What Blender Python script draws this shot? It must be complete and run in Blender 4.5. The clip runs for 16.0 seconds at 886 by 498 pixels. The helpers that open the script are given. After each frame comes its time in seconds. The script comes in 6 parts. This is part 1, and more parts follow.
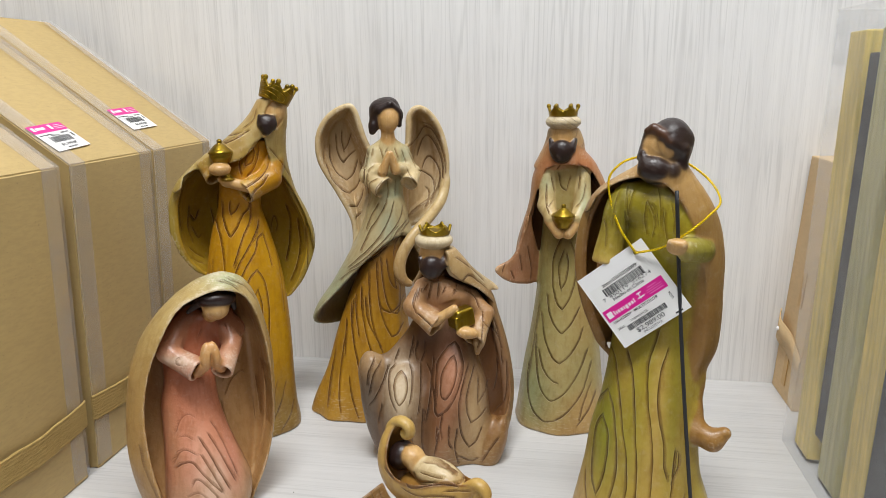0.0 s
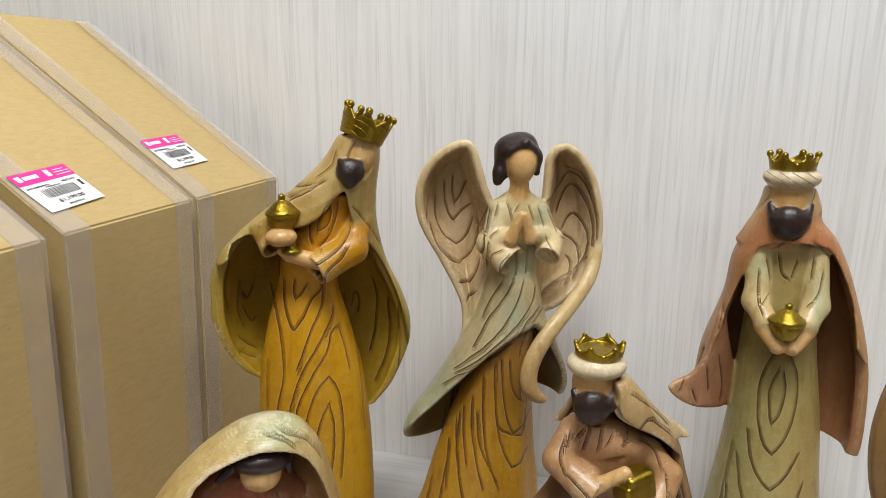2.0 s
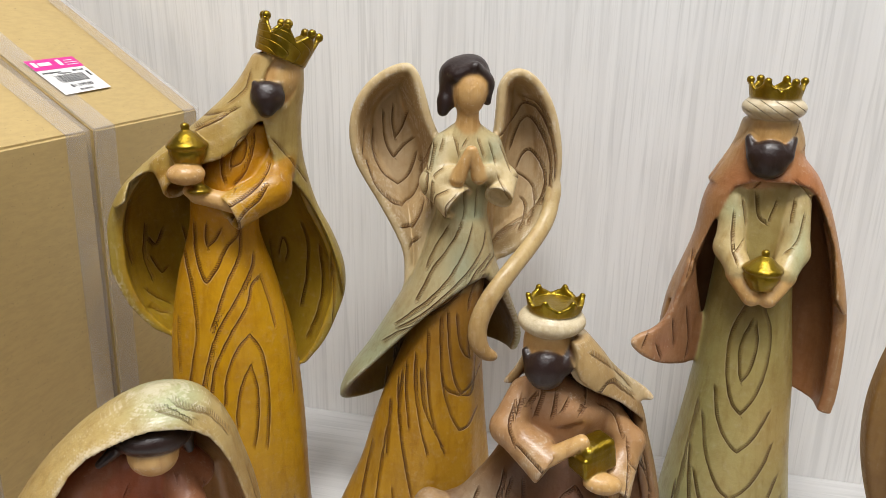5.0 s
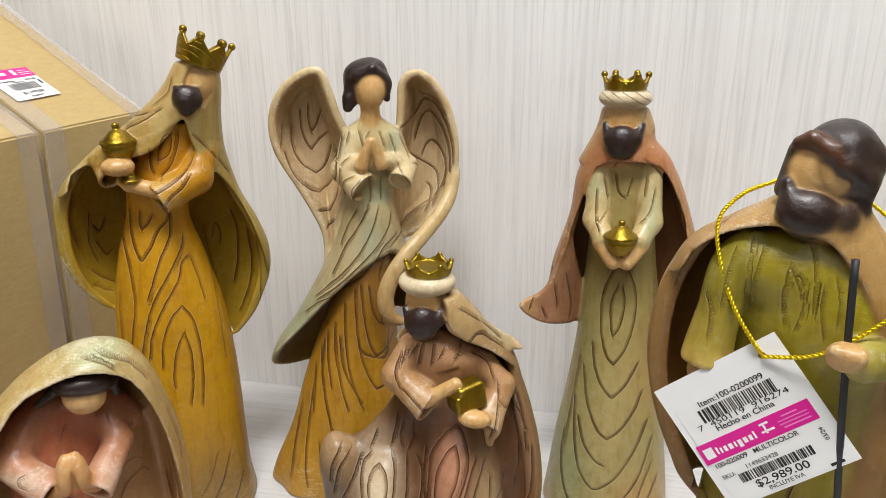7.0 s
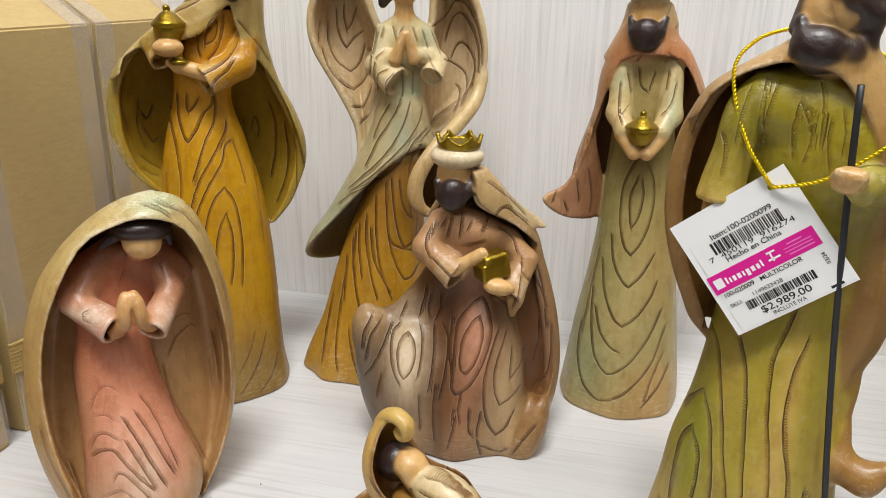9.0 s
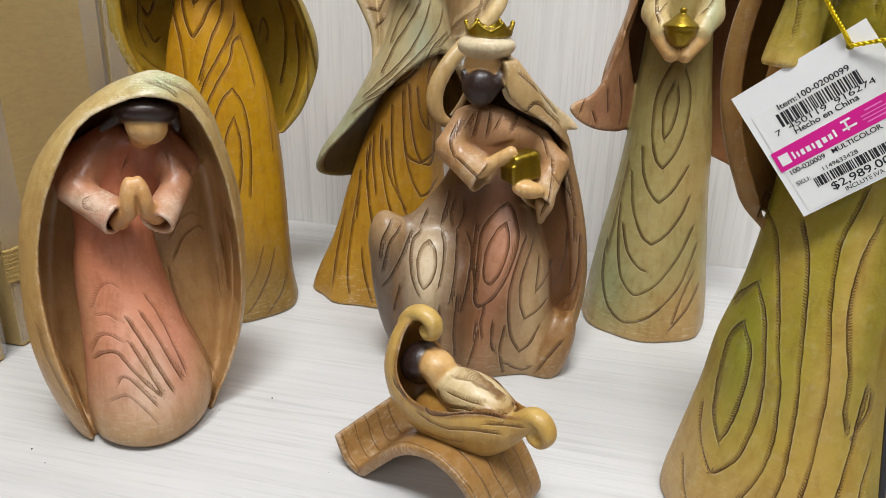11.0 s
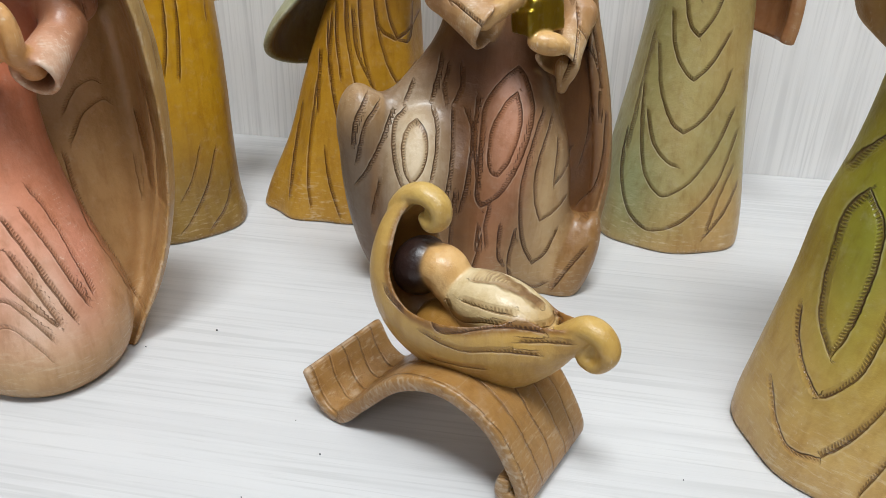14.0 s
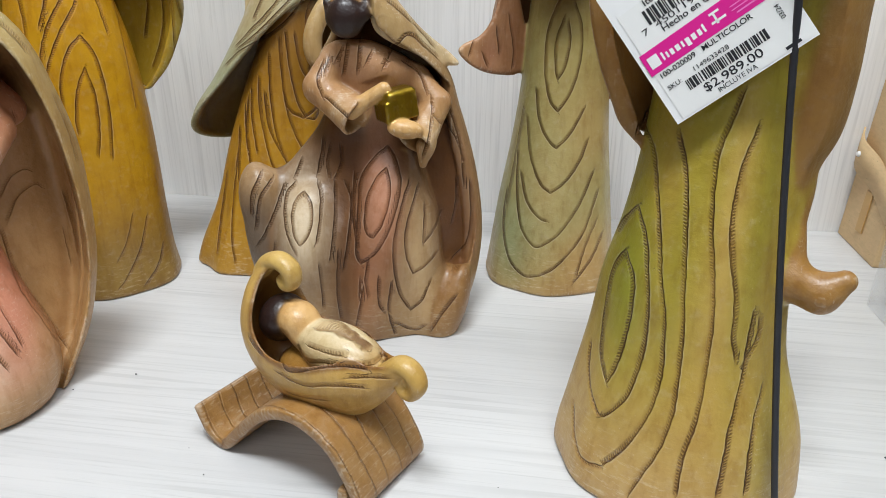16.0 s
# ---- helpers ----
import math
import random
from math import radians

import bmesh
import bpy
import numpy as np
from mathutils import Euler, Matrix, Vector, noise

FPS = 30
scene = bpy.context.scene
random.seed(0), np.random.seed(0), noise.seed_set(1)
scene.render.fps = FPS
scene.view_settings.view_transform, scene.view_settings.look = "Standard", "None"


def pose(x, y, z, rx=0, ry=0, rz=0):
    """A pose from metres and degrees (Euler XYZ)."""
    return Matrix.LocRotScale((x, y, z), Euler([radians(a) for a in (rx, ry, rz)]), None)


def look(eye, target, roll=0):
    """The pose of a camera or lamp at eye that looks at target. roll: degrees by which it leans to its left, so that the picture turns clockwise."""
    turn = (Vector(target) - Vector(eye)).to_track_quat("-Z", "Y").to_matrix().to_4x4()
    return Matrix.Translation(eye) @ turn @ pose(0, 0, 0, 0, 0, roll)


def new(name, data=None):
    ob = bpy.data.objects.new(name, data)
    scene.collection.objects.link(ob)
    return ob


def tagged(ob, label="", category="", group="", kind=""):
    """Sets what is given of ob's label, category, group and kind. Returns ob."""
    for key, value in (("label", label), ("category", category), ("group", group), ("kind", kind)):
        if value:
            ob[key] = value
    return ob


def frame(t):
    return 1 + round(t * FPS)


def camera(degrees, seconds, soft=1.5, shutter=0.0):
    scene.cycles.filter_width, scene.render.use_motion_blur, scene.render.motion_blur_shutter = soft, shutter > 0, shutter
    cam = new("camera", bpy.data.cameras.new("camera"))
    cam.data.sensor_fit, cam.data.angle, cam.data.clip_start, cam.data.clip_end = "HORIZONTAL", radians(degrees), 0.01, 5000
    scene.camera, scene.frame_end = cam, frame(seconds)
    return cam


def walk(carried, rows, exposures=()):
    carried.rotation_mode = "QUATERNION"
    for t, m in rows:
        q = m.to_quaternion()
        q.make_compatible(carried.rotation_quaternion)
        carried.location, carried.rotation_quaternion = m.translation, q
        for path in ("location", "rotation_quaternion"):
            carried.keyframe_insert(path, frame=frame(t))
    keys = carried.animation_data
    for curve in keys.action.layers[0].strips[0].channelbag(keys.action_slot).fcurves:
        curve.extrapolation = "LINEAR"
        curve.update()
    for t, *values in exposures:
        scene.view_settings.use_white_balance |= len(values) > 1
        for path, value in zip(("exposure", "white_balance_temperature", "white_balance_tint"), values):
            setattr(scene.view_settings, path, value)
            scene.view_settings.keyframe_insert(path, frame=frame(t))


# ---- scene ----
cam = camera(64.1, 16.0, soft=0.85)
EXPOSURES = [(0, -0.03, 6250, 11), (2.5, -0.06, 6300, 11), (4, -0.01, 6350, 12), (9, 0.12, 6400, 12), (12.5, 0.05, 6050, 10), (16, 0.15, 5950, 9)]
PATH = [
    (0, (-0.105, -0.005, 0.314), (-0.421, 1.914, -0.151), -0.5),
    (0.5, (-0.113, 0.039, 0.316), (-0.512, 1.949, -0.125), -0.2),
    (1, (-0.132, 0.091, 0.311), (-0.602, 1.989, -0.108), -0.1),
    (1.5, (-0.165, 0.142, 0.323), (-0.683, 2.028, -0.096), -0.0),
    (2, (-0.185, 0.187, 0.333), (-0.713, 2.057, -0.14), 0.2),
    (2.5, (-0.208, 0.225, 0.331), (-0.717, 2.089, -0.183), 0.8),
    (3, (-0.219, 0.248, 0.328), (-0.698, 2.11, -0.222), 1.4),
    (3.5, (-0.218, 0.252, 0.319), (-0.672, 2.113, -0.258), 1.7),
    (4, (-0.207, 0.251, 0.317), (-0.643, 2.105, -0.295), 1.7),
    (6.5, (-0.142, 0.205, 0.321), (-0.529, 2.068, -0.297), 0.0),
    (7, (-0.12, 0.193, 0.323), (-0.514, 2.053, -0.299), -0.3),
    (7.5, (-0.114, 0.185, 0.313), (-0.518, 2.037, -0.324), -0.5),
    (8, (-0.11, 0.173, 0.302), (-0.525, 2.016, -0.353), -0.3),
    (8.5, (-0.11, 0.158, 0.295), (-0.536, 1.991, -0.382), 0.1),
    (9, (-0.118, 0.152, 0.279), (-0.552, 1.977, -0.414), 0.5),
    (11.5, (-0.147, 0.165, 0.214), (-0.55, 1.955, -0.582), 1.5),
    (12, (-0.163, 0.182, 0.187), (-0.55, 1.962, -0.64), 1.5),
    (12.5, (-0.17, 0.211, 0.166), (-0.525, 1.977, -0.702), 1.5),
    (13, (-0.175, 0.233, 0.158), (-0.489, 1.991, -0.742), 1.7),
    (13.5, (-0.176, 0.235, 0.162), (-0.461, 1.997, -0.741), 1.9),
    (14, (-0.168, 0.224, 0.169), (-0.44, 2.0, -0.71), 1.7),
    (14.5, (-0.154, 0.217, 0.177), (-0.414, 2.011, -0.668), 1.5),
    (15, (-0.138, 0.21, 0.182), (-0.384, 2.017, -0.639), 1.4),
    (15.5, (-0.122, 0.201, 0.189), (-0.373, 2.014, -0.617), 1.1),
    (16, (-0.104, 0.185, 0.201), (-0.373, 2.005, -0.583), 0.4),
]
walk(cam, [(t, look(eye, target, roll)) for t, eye, target, roll in PATH], EXPOSURES)

# ---------------------------------------------------------------- light
world = bpy.data.worlds.new("shop_air")
scene.world = world
world.use_nodes = True
world.node_tree.nodes["Background"].inputs["Color"].default_value = (0.95, 0.97, 1.0, 1)
world.node_tree.nodes["Background"].inputs["Strength"].default_value = 0.015


def panel_light(name, eye, target, sx, sy, watts, color):
    lamp = bpy.data.lights.new(name, "AREA")
    lamp.shape, lamp.size, lamp.size_y, lamp.energy, lamp.color = "RECTANGLE", sx, sy, watts, color
    ob = new(name, lamp)
    ob.matrix_world = look(eye, target)
    return ob


panel_light("unseen_panel_light", (-0.20, 0.0, 1.60), (-0.22, 0.55, 0.1), 0.45, 0.35, 22, (1.0, 1.0, 0.96))
panel_light("unseen_panel_light", (0.40, 0.05, 1.60), (-0.15, 0.6, 0.1), 0.6, 0.4, 9, (1.0, 1.0, 0.97))
# added broad fill from the front, not a known fixture
panel_light("unseen_panel_light", (-0.1, -1.5, 1.6), (-0.2, 0.6, 0.1), 2.0, 0.6, 9, (0.98, 1.0, 1.0))

# ---------------------------------------------------------------- materials
def lin(r, g, b):
    """0-255 display colour to linear."""
    return tuple((c / 255 / 12.92) if c < 10 else ((c / 255 + 0.055) / 1.055) ** 2.4 for c in (r, g, b))


class Nodes:
    def __init__(self, name):
        self.mat = bpy.data.materials.new(name)
        self.mat.use_nodes = True
        self.t = self.mat.node_tree
        self.b = self.t.nodes["Principled BSDF"]

    def add(self, kind, **sets):
        n = self.t.nodes.new(kind)
        for k, v in sets.items():
            if k in ("operation", "blend_type", "data_type", "attribute_name", "wave_type", "bands_direction", "interpolation_type", "feature", "noise_dimensions", "clamp"):
                if k == "operation":
                    n.operation = v
                elif k == "blend_type":
                    n.blend_type = v
                elif k == "data_type":
                    n.data_type = v
                elif k == "attribute_name":
                    n.attribute_name = v
                elif k == "interpolation_type":
                    n.interpolation_type = v
                elif k == "feature":
                    n.feature = v
                elif k == "clamp":
                    n.use_clamp = v
        return n

    def link(self, a, b):
        self.t.links.new(a, b)

    def put(self, socket, v):
        if isinstance(v, bpy.types.NodeSocket):
            self.link(v, socket)
        else:
            socket.default_value = v

    def math(self, op, a, b=0.0, clamp=False):
        n = self.add("ShaderNodeMath", operation=op, clamp=clamp)
        self.put(n.inputs[0], a)
        self.put(n.inputs[1], b)
        return n.outputs[0]

    def mix(self, f, a, b, blend="MIX"):
        n = self.add("ShaderNodeMix", data_type="RGBA", blend_type=blend)
        self.put(n.inputs[0], f)
        self.put(n.inputs[6], a if isinstance(a, bpy.types.NodeSocket) else (*a, 1))
        self.put(n.inputs[7], b if isinstance(b, bpy.types.NodeSocket) else (*b, 1))
        return n.outputs[2]

    def step(self, v, lo, hi, a=0.0, b=1.0):
        n = self.add("ShaderNodeMapRange", interpolation_type="SMOOTHSTEP")
        for k, x in enumerate((v, lo, hi, a, b)):
            self.put(n.inputs[k], x)
        return n.outputs[0]

    def coords(self, scale=(1, 1, 1), turn=(0, 0, 0)):
        c = self.add("ShaderNodeTexCoord")
        m = self.add("ShaderNodeMapping")
        m.inputs["Scale"].default_value = scale
        m.inputs["Rotation"].default_value = turn
        self.link(c.outputs["Object"], m.inputs["Vector"])
        return m.outputs[0]

    def noise(self, vec, scale, detail=4.0, rough=0.55, distort=0.0):
        n = self.add("ShaderNodeTexNoise")
        self.link(vec, n.inputs["Vector"])
        n.inputs["Scale"].default_value, n.inputs["Detail"].default_value = scale, detail
        n.inputs["Roughness"].default_value, n.inputs["Distortion"].default_value = rough, distort
        return n.outputs["Fac"]

    def attr(self, name):
        return self.add("ShaderNodeAttribute", attribute_name=name)

    def bump(self, height, strength, distance, normal=None):
        n = self.add("ShaderNodeBump")
        n.inputs["Strength"].default_value, n.inputs["Distance"].default_value = strength, distance
        self.link(height, n.inputs["Height"])
        if normal:
            self.link(normal, n.inputs["Normal"])
        return n.outputs[0]


def flat_mat(name, color, rough=0.5, metal=0.0, vary=0.12, scale=60.0, bump=0.1):
    n = Nodes(name)
    v = n.coords()
    f = n.noise(v, scale)
    n.link(n.mix(f, tuple(c * (1 - vary) for c in color), tuple(min(1, c * (1 + vary)) for c in color)), n.b.inputs["Base Color"])
    n.b.inputs["Roughness"].default_value, n.b.inputs["Metallic"].default_value = rough, metal
    if bump:
        n.link(n.bump(n.noise(v, scale * 8), bump, 0.0005), n.b.inputs["Normal"])
    return n.mat


def resin_mat():
    """Painted cast resin: airbrushed paint, brown wash in carved grain strokes with comb-like tool ticks, gilded parts."""
    n = Nodes("painted_resin")
    v = n.coords()
    paint = n.mix(1.0, n.attr("paint").outputs["Color"], (0.83, 0.785, 0.645), "MULTIPLY")
    gold = n.attr("gold").outputs["Fac"]
    keep = n.math("SUBTRACT", 1.0, gold, True)
    xyz = n.add("ShaderNodeSeparateXYZ")
    n.link(v, xyz.inputs[0])
    strength = n.noise(v, 34, 2)
    fine = n.noise(v, 260, 4, 0.6)
    # drawn strokes: signed distance in millimetres, run along the stroke, weight
    d = n.math("ADD", n.attr("cut_dist").outputs["Fac"], n.math("MULTIPLY", n.math("SUBTRACT", n.noise(v, 200, 2), 0.5), 0.9))
    run, wt = n.attr("cut_run").outputs["Fac"], n.attr("cut_weight").outputs["Fac"]
    off = n.math("ABSOLUTE", d)
    slant = n.math("FRACT", n.math("ADD", n.math("ADD", n.math("MULTIPLY", run, 0.85), n.math("MULTIPLY", d, 0.45)), n.math("MULTIPLY", n.noise(v, 150, 2), 2.2)))
    tick = n.step(n.math("ABSOLUTE", n.math("SUBTRACT", slant, 0.5)), 0.14, 0.34)
    reach = n.step(strength, 0.34, 0.6, 0.8, 2.0)
    comb = n.math("MULTIPLY", n.math("MULTIPLY", tick, n.step(d, n.math("MULTIPLY", reach, 0.55), reach, 1.0, 0.0)), n.step(d, -0.25, 0.1))
    core = n.step(off, 0.05, n.step(strength, 0.36, 0.62, 0.26, 0.46), 1.0, 0.0)
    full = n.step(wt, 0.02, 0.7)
    heavy = n.math("MULTIPLY", n.step(n.noise(v, 30, 3), 0.38, 0.58, 0.45, 1.0), wt, True)
    drawn = n.math("MULTIPLY", n.math("MAXIMUM", core, n.math("MULTIPLY", comb, 0.7)), heavy, True)
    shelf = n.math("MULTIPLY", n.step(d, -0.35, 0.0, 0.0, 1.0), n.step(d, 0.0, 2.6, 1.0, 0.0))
    # regular grain: phase from the sculpting
    g, mask = n.attr("grain").outputs["Fac"], n.attr("groove").outputs["Fac"]
    wob = n.math("MULTIPLY", n.math("SUBTRACT", n.noise(v, 55, 2), 0.5), 0.55)
    ph = n.math("FRACT", n.math("ADD", g, wob))
    dist = n.math("ABSOLUTE", n.math("SUBTRACT", ph, 0.5))
    slant2 = n.math("ADD", n.math("ADD", n.math("MULTIPLY", xyz.outputs[2], 900.0), n.math("MULTIPLY", xyz.outputs[0], 450.0)), n.math("MULTIPLY", n.noise(v, 160, 3), 4.0))
    tick2 = n.math("ABSOLUTE", n.math("SUBTRACT", n.math("FRACT", slant2), 0.5))
    flank = n.step(n.math("SUBTRACT", ph, 0.5), -0.01, 0.01)
    comb2 = n.math("MULTIPLY", n.math("MULTIPLY", n.step(tick2, 0.12, 0.4), n.step(strength, 0.36, 0.6, 0.05, 0.16)), flank)
    width = n.math("MULTIPLY", n.math("ADD", n.step(strength, 0.36, 0.66, 0.02, 0.04), comb2), mask)
    line = n.math("MULTIPLY", n.step(dist, n.math("MULTIPLY", width, 0.35), width, 1.0, 0.0), n.math("MULTIPLY", mask, 1.5, True))
    line = n.math("MULTIPLY", line, n.step(strength, 0.34, 0.54, 0.12, 0.85))
    hair = n.math("ABSOLUTE", n.math("SUBTRACT", n.math("FRACT", n.math("ADD", n.math("MULTIPLY", n.math("ADD", g, wob), 3.0), n.math("MULTIPLY", n.noise(v, 120, 2), 0.5))), 0.5))
    hair = n.math("MULTIPLY", n.math("MULTIPLY", n.step(hair, 0.02, 0.1, 1.0, 0.0), n.step(n.noise(v, 75, 3), 0.5, 0.64)), n.math("MULTIPLY", mask, 0.3, True))
    # paint layers: broad glaze, brushed streaks, pale dry brush
    blot = n.noise(n.coords((1, 1, 0.45)), 17, 2, 0.45)
    streak = n.noise(n.coords((1, 1, 0.14)), 230, 3, 0.6)
    tone = n.add("ShaderNodeRGBToBW")
    n.link(paint, tone.inputs[0])
    pale = n.step(tone.outputs[0], 0.05, 0.25)
    col = n.mix(n.step(blot, 0.36, 0.7, 0.0, 0.42), paint, n.mix(1.0, paint, (0.68, 0.59, 0.45), "MULTIPLY"))
    col = n.mix(n.step(streak, 0.46, 0.72, 0.0, 0.48), col, n.mix(1.0, col, (0.7, 0.6, 0.44), "MULTIPLY"))
    mott = n.noise(v, 95, 5, 0.65)
    col = n.mix(n.math("MULTIPLY", n.step(mott, 0.42, 0.7, 0.0, 0.4), keep), col, n.mix(1.0, col, (0.7, 0.58, 0.42), "MULTIPLY"))
    col = n.mix(n.math("MULTIPLY", n.step(fine, 0.5, 0.8, 0.0, 0.16), pale), col, n.mix(0.5, col, (0.8, 0.74, 0.62)))
    lip = n.math("MULTIPLY", n.math("MULTIPLY", n.step(d, -1.1, -0.45, 0.0, 1.0), n.step(d, -0.45, -0.2, 1.0, 0.0)), n.math("MULTIPLY", wt, n.step(streak, 0.4, 0.6), True))
    col = n.mix(n.math("MULTIPLY", lip, 0.28), col, n.mix(0.6, col, (0.80, 0.70, 0.54)))
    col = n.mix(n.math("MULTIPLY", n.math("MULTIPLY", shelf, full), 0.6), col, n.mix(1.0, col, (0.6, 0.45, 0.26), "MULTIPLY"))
    col = n.mix(n.math("MULTIPLY", hair, keep), col, n.mix(1.0, col, (0.5, 0.38, 0.24), "MULTIPLY"))
    worn = n.math("MULTIPLY", n.math("MULTIPLY", n.step(n.attr("edge").outputs["Fac"], 0.42, 0.95, 0.0, 0.7), n.step(n.noise(v, 130, 4, 0.7), 0.36, 0.62)), n.math("MULTIPLY", pale, keep))
    col = n.mix(worn, col, n.mix(0.55, col, (0.84, 0.76, 0.62)))
    wash = n.mix(0.25, n.mix(1.0, col, (0.34, 0.205, 0.09), "MULTIPLY"), (0.085, 0.042, 0.012))
    col = n.mix(n.math("MULTIPLY", n.math("MAXIMUM", line, drawn), n.math("ADD", n.math("MULTIPLY", keep, 0.78), 0.14)), col, wash)
    # pale scuffs round the hem
    scuff = n.math("MULTIPLY", n.step(n.noise(n.coords((0.3, 0.3, 1.5)), 420, 4, 0.7), 0.52, 0.7), n.step(n.math("ADD", xyz.outputs[2], n.math("MULTIPLY", blot, 0.03)), 0.01, 0.06, 0.4, 0.0))
    col = n.mix(n.math("MULTIPLY", scuff, pale), col, (0.72, 0.62, 0.46))
    n.link(col, n.b.inputs["Base Color"])
    n.link(n.math("MULTIPLY", gold, 0.9), n.b.inputs["Metallic"])
    rough = n.math("ADD", n.step(fine, 0.3, 0.7, 0.33, 0.48), n.math("MULTIPLY", gold, -0.04))
    n.link(n.math("ADD", rough, n.math("MULTIPLY", n.math("MAXIMUM", line, drawn), 0.2)), n.b.inputs["Roughness"])
    ridge = n.math("MULTIPLY", n.math("MULTIPLY", n.step(dist, 0.0, 0.09, -1.0, 0.0), mask), 0.7)
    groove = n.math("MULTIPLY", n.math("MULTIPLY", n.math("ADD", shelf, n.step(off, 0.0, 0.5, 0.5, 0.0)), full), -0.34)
    h = n.math("ADD", n.math("ADD", n.math("MULTIPLY", n.math("MAXIMUM", line, drawn), -0.45), n.math("ADD", ridge, groove)), n.math("ADD", n.math("MULTIPLY", fine, 0.3), n.math("MULTIPLY", mott, 0.35)))
    n.b.inputs["Specular IOR Level"].default_value = 0.4
    n.b.inputs["Coat Weight"].default_value, n.b.inputs["Coat Roughness"].default_value = 0.15, 0.22
    n.link(n.bump(h, 1.0, 0.0014), n.b.inputs["Normal"])
    return n.mat


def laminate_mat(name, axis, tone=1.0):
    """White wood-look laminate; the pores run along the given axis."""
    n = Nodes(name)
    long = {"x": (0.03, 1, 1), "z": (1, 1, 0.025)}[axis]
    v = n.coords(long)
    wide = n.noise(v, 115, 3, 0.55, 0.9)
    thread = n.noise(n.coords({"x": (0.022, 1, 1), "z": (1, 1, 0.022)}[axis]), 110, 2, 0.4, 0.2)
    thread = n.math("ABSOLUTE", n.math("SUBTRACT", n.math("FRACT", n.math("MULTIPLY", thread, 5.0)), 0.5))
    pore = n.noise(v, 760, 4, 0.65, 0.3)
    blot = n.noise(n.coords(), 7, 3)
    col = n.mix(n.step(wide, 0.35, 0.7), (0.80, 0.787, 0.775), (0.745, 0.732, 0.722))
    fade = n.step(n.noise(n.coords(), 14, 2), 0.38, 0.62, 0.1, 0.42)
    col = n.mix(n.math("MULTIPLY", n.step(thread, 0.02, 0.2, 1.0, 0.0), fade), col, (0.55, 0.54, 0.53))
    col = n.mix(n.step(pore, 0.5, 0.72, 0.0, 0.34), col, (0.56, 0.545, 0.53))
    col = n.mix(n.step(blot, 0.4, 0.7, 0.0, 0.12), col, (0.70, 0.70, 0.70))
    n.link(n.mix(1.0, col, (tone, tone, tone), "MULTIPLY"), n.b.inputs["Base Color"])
    n.b.inputs["Roughness"].default_value = 0.42
    n.link(n.bump(pore, 0.25, 0.0003), n.b.inputs["Normal"])
    return n.mat


def kraft_mat(name, color):
    n = Nodes(name)
    v = n.coords()
    fib = n.noise(n.coords((1, 0.25, 1)), 420, 4, 0.65)
    blot = n.noise(v, 9, 4)
    col = n.mix(n.step(fib, 0.35, 0.7), tuple(c * 1.03 for c in color), tuple(c * 0.92 for c in color))
    col = n.mix(n.step(blot, 0.35, 0.7, 0.0, 0.45), col, tuple(c * 0.85 for c in color))
    speck = n.noise(v, 700, 1)
    col = n.mix(n.step(speck, 0.7, 0.78, 0.0, 0.6), col, tuple(c * 0.45 for c in color))
    n.link(col, n.b.inputs["Base Color"])
    n.b.inputs["Roughness"].default_value = 0.62
    n.link(n.bump(fib, 0.12, 0.0002), n.b.inputs["Normal"])
    return n.mat


def clear_mat(name, alpha, rough=0.08, tint=(0.9, 0.92, 0.95)):
    """Thin clear plastic: mostly transparent, with a glossy skin."""
    n = Nodes(name)
    n.b.inputs["Base Color"].default_value = (*tint, 1)
    n.b.inputs["Roughness"].default_value = rough
    n.link(n.step(n.noise(n.coords(), 30, 3), 0.3, 0.7, alpha * 0.7, alpha * 1.3), n.b.inputs["Alpha"])
    return n.mat


def jute_mat():
    n = Nodes("jute_weave")
    v = n.coords((1, 0.12, 1))
    f = n.noise(v, 1100, 3, 0.7, 0.4)
    n.link(n.mix(f, lin(132, 104, 50), lin(206, 176, 108)), n.b.inputs["Base Color"])
    n.b.inputs["Roughness"].default_value = 0.9
    n.link(n.bump(f, 0.8, 0.001), n.b.inputs["Normal"])
    return n.mat


def pine_mat(name, color):
    n = Nodes(name)
    f = n.noise(n.coords((1, 1, 0.06)), 160, 4, 0.6, 0.5)
    n.link(n.mix(n.step(f, 0.3, 0.7), tuple(c * 1.08 for c in color), tuple(c * 0.72 for c in color)), n.b.inputs["Base Color"])
    n.b.inputs["Roughness"].default_value = 0.55
    n.link(n.bump(f, 0.2, 0.0005), n.b.inputs["Normal"])
    return n.mat


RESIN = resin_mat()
WALL = laminate_mat("white_laminate_wall", "z")
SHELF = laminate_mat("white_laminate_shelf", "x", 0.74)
KRAFT = kraft_mat("kraft_board", lin(186, 160, 106))
KRAFT_PALE = kraft_mat("pale_kraft_board", lin(205, 175, 130))
TAPE = clear_mat("clear_tape", 0.15, 0.16, (0.66, 0.62, 0.60))
ACETATE = clear_mat("clear_acetate", 0.09, 0.05)
JUTE = jute_mat()
PINE = pine_mat("pale_pine", lin(228, 204, 118))
PINE_GREY = pine_mat("greyed_pine", lin(190, 184, 136))
DARK = flat_mat("dark_grey_felt", lin(70, 70, 74), 0.8)
CARD = flat_mat("white_card", (0.82, 0.81, 0.80), 0.45, vary=0.03)
PINK = flat_mat("magenta_print", lin(214, 30, 140), 0.4, vary=0.05)
INK = flat_mat("black_ink", (0.015, 0.015, 0.018), 0.5, vary=0.1)
CORD = flat_mat("gold_metallic_cord", lin(225, 195, 20), 0.3, 0.7)
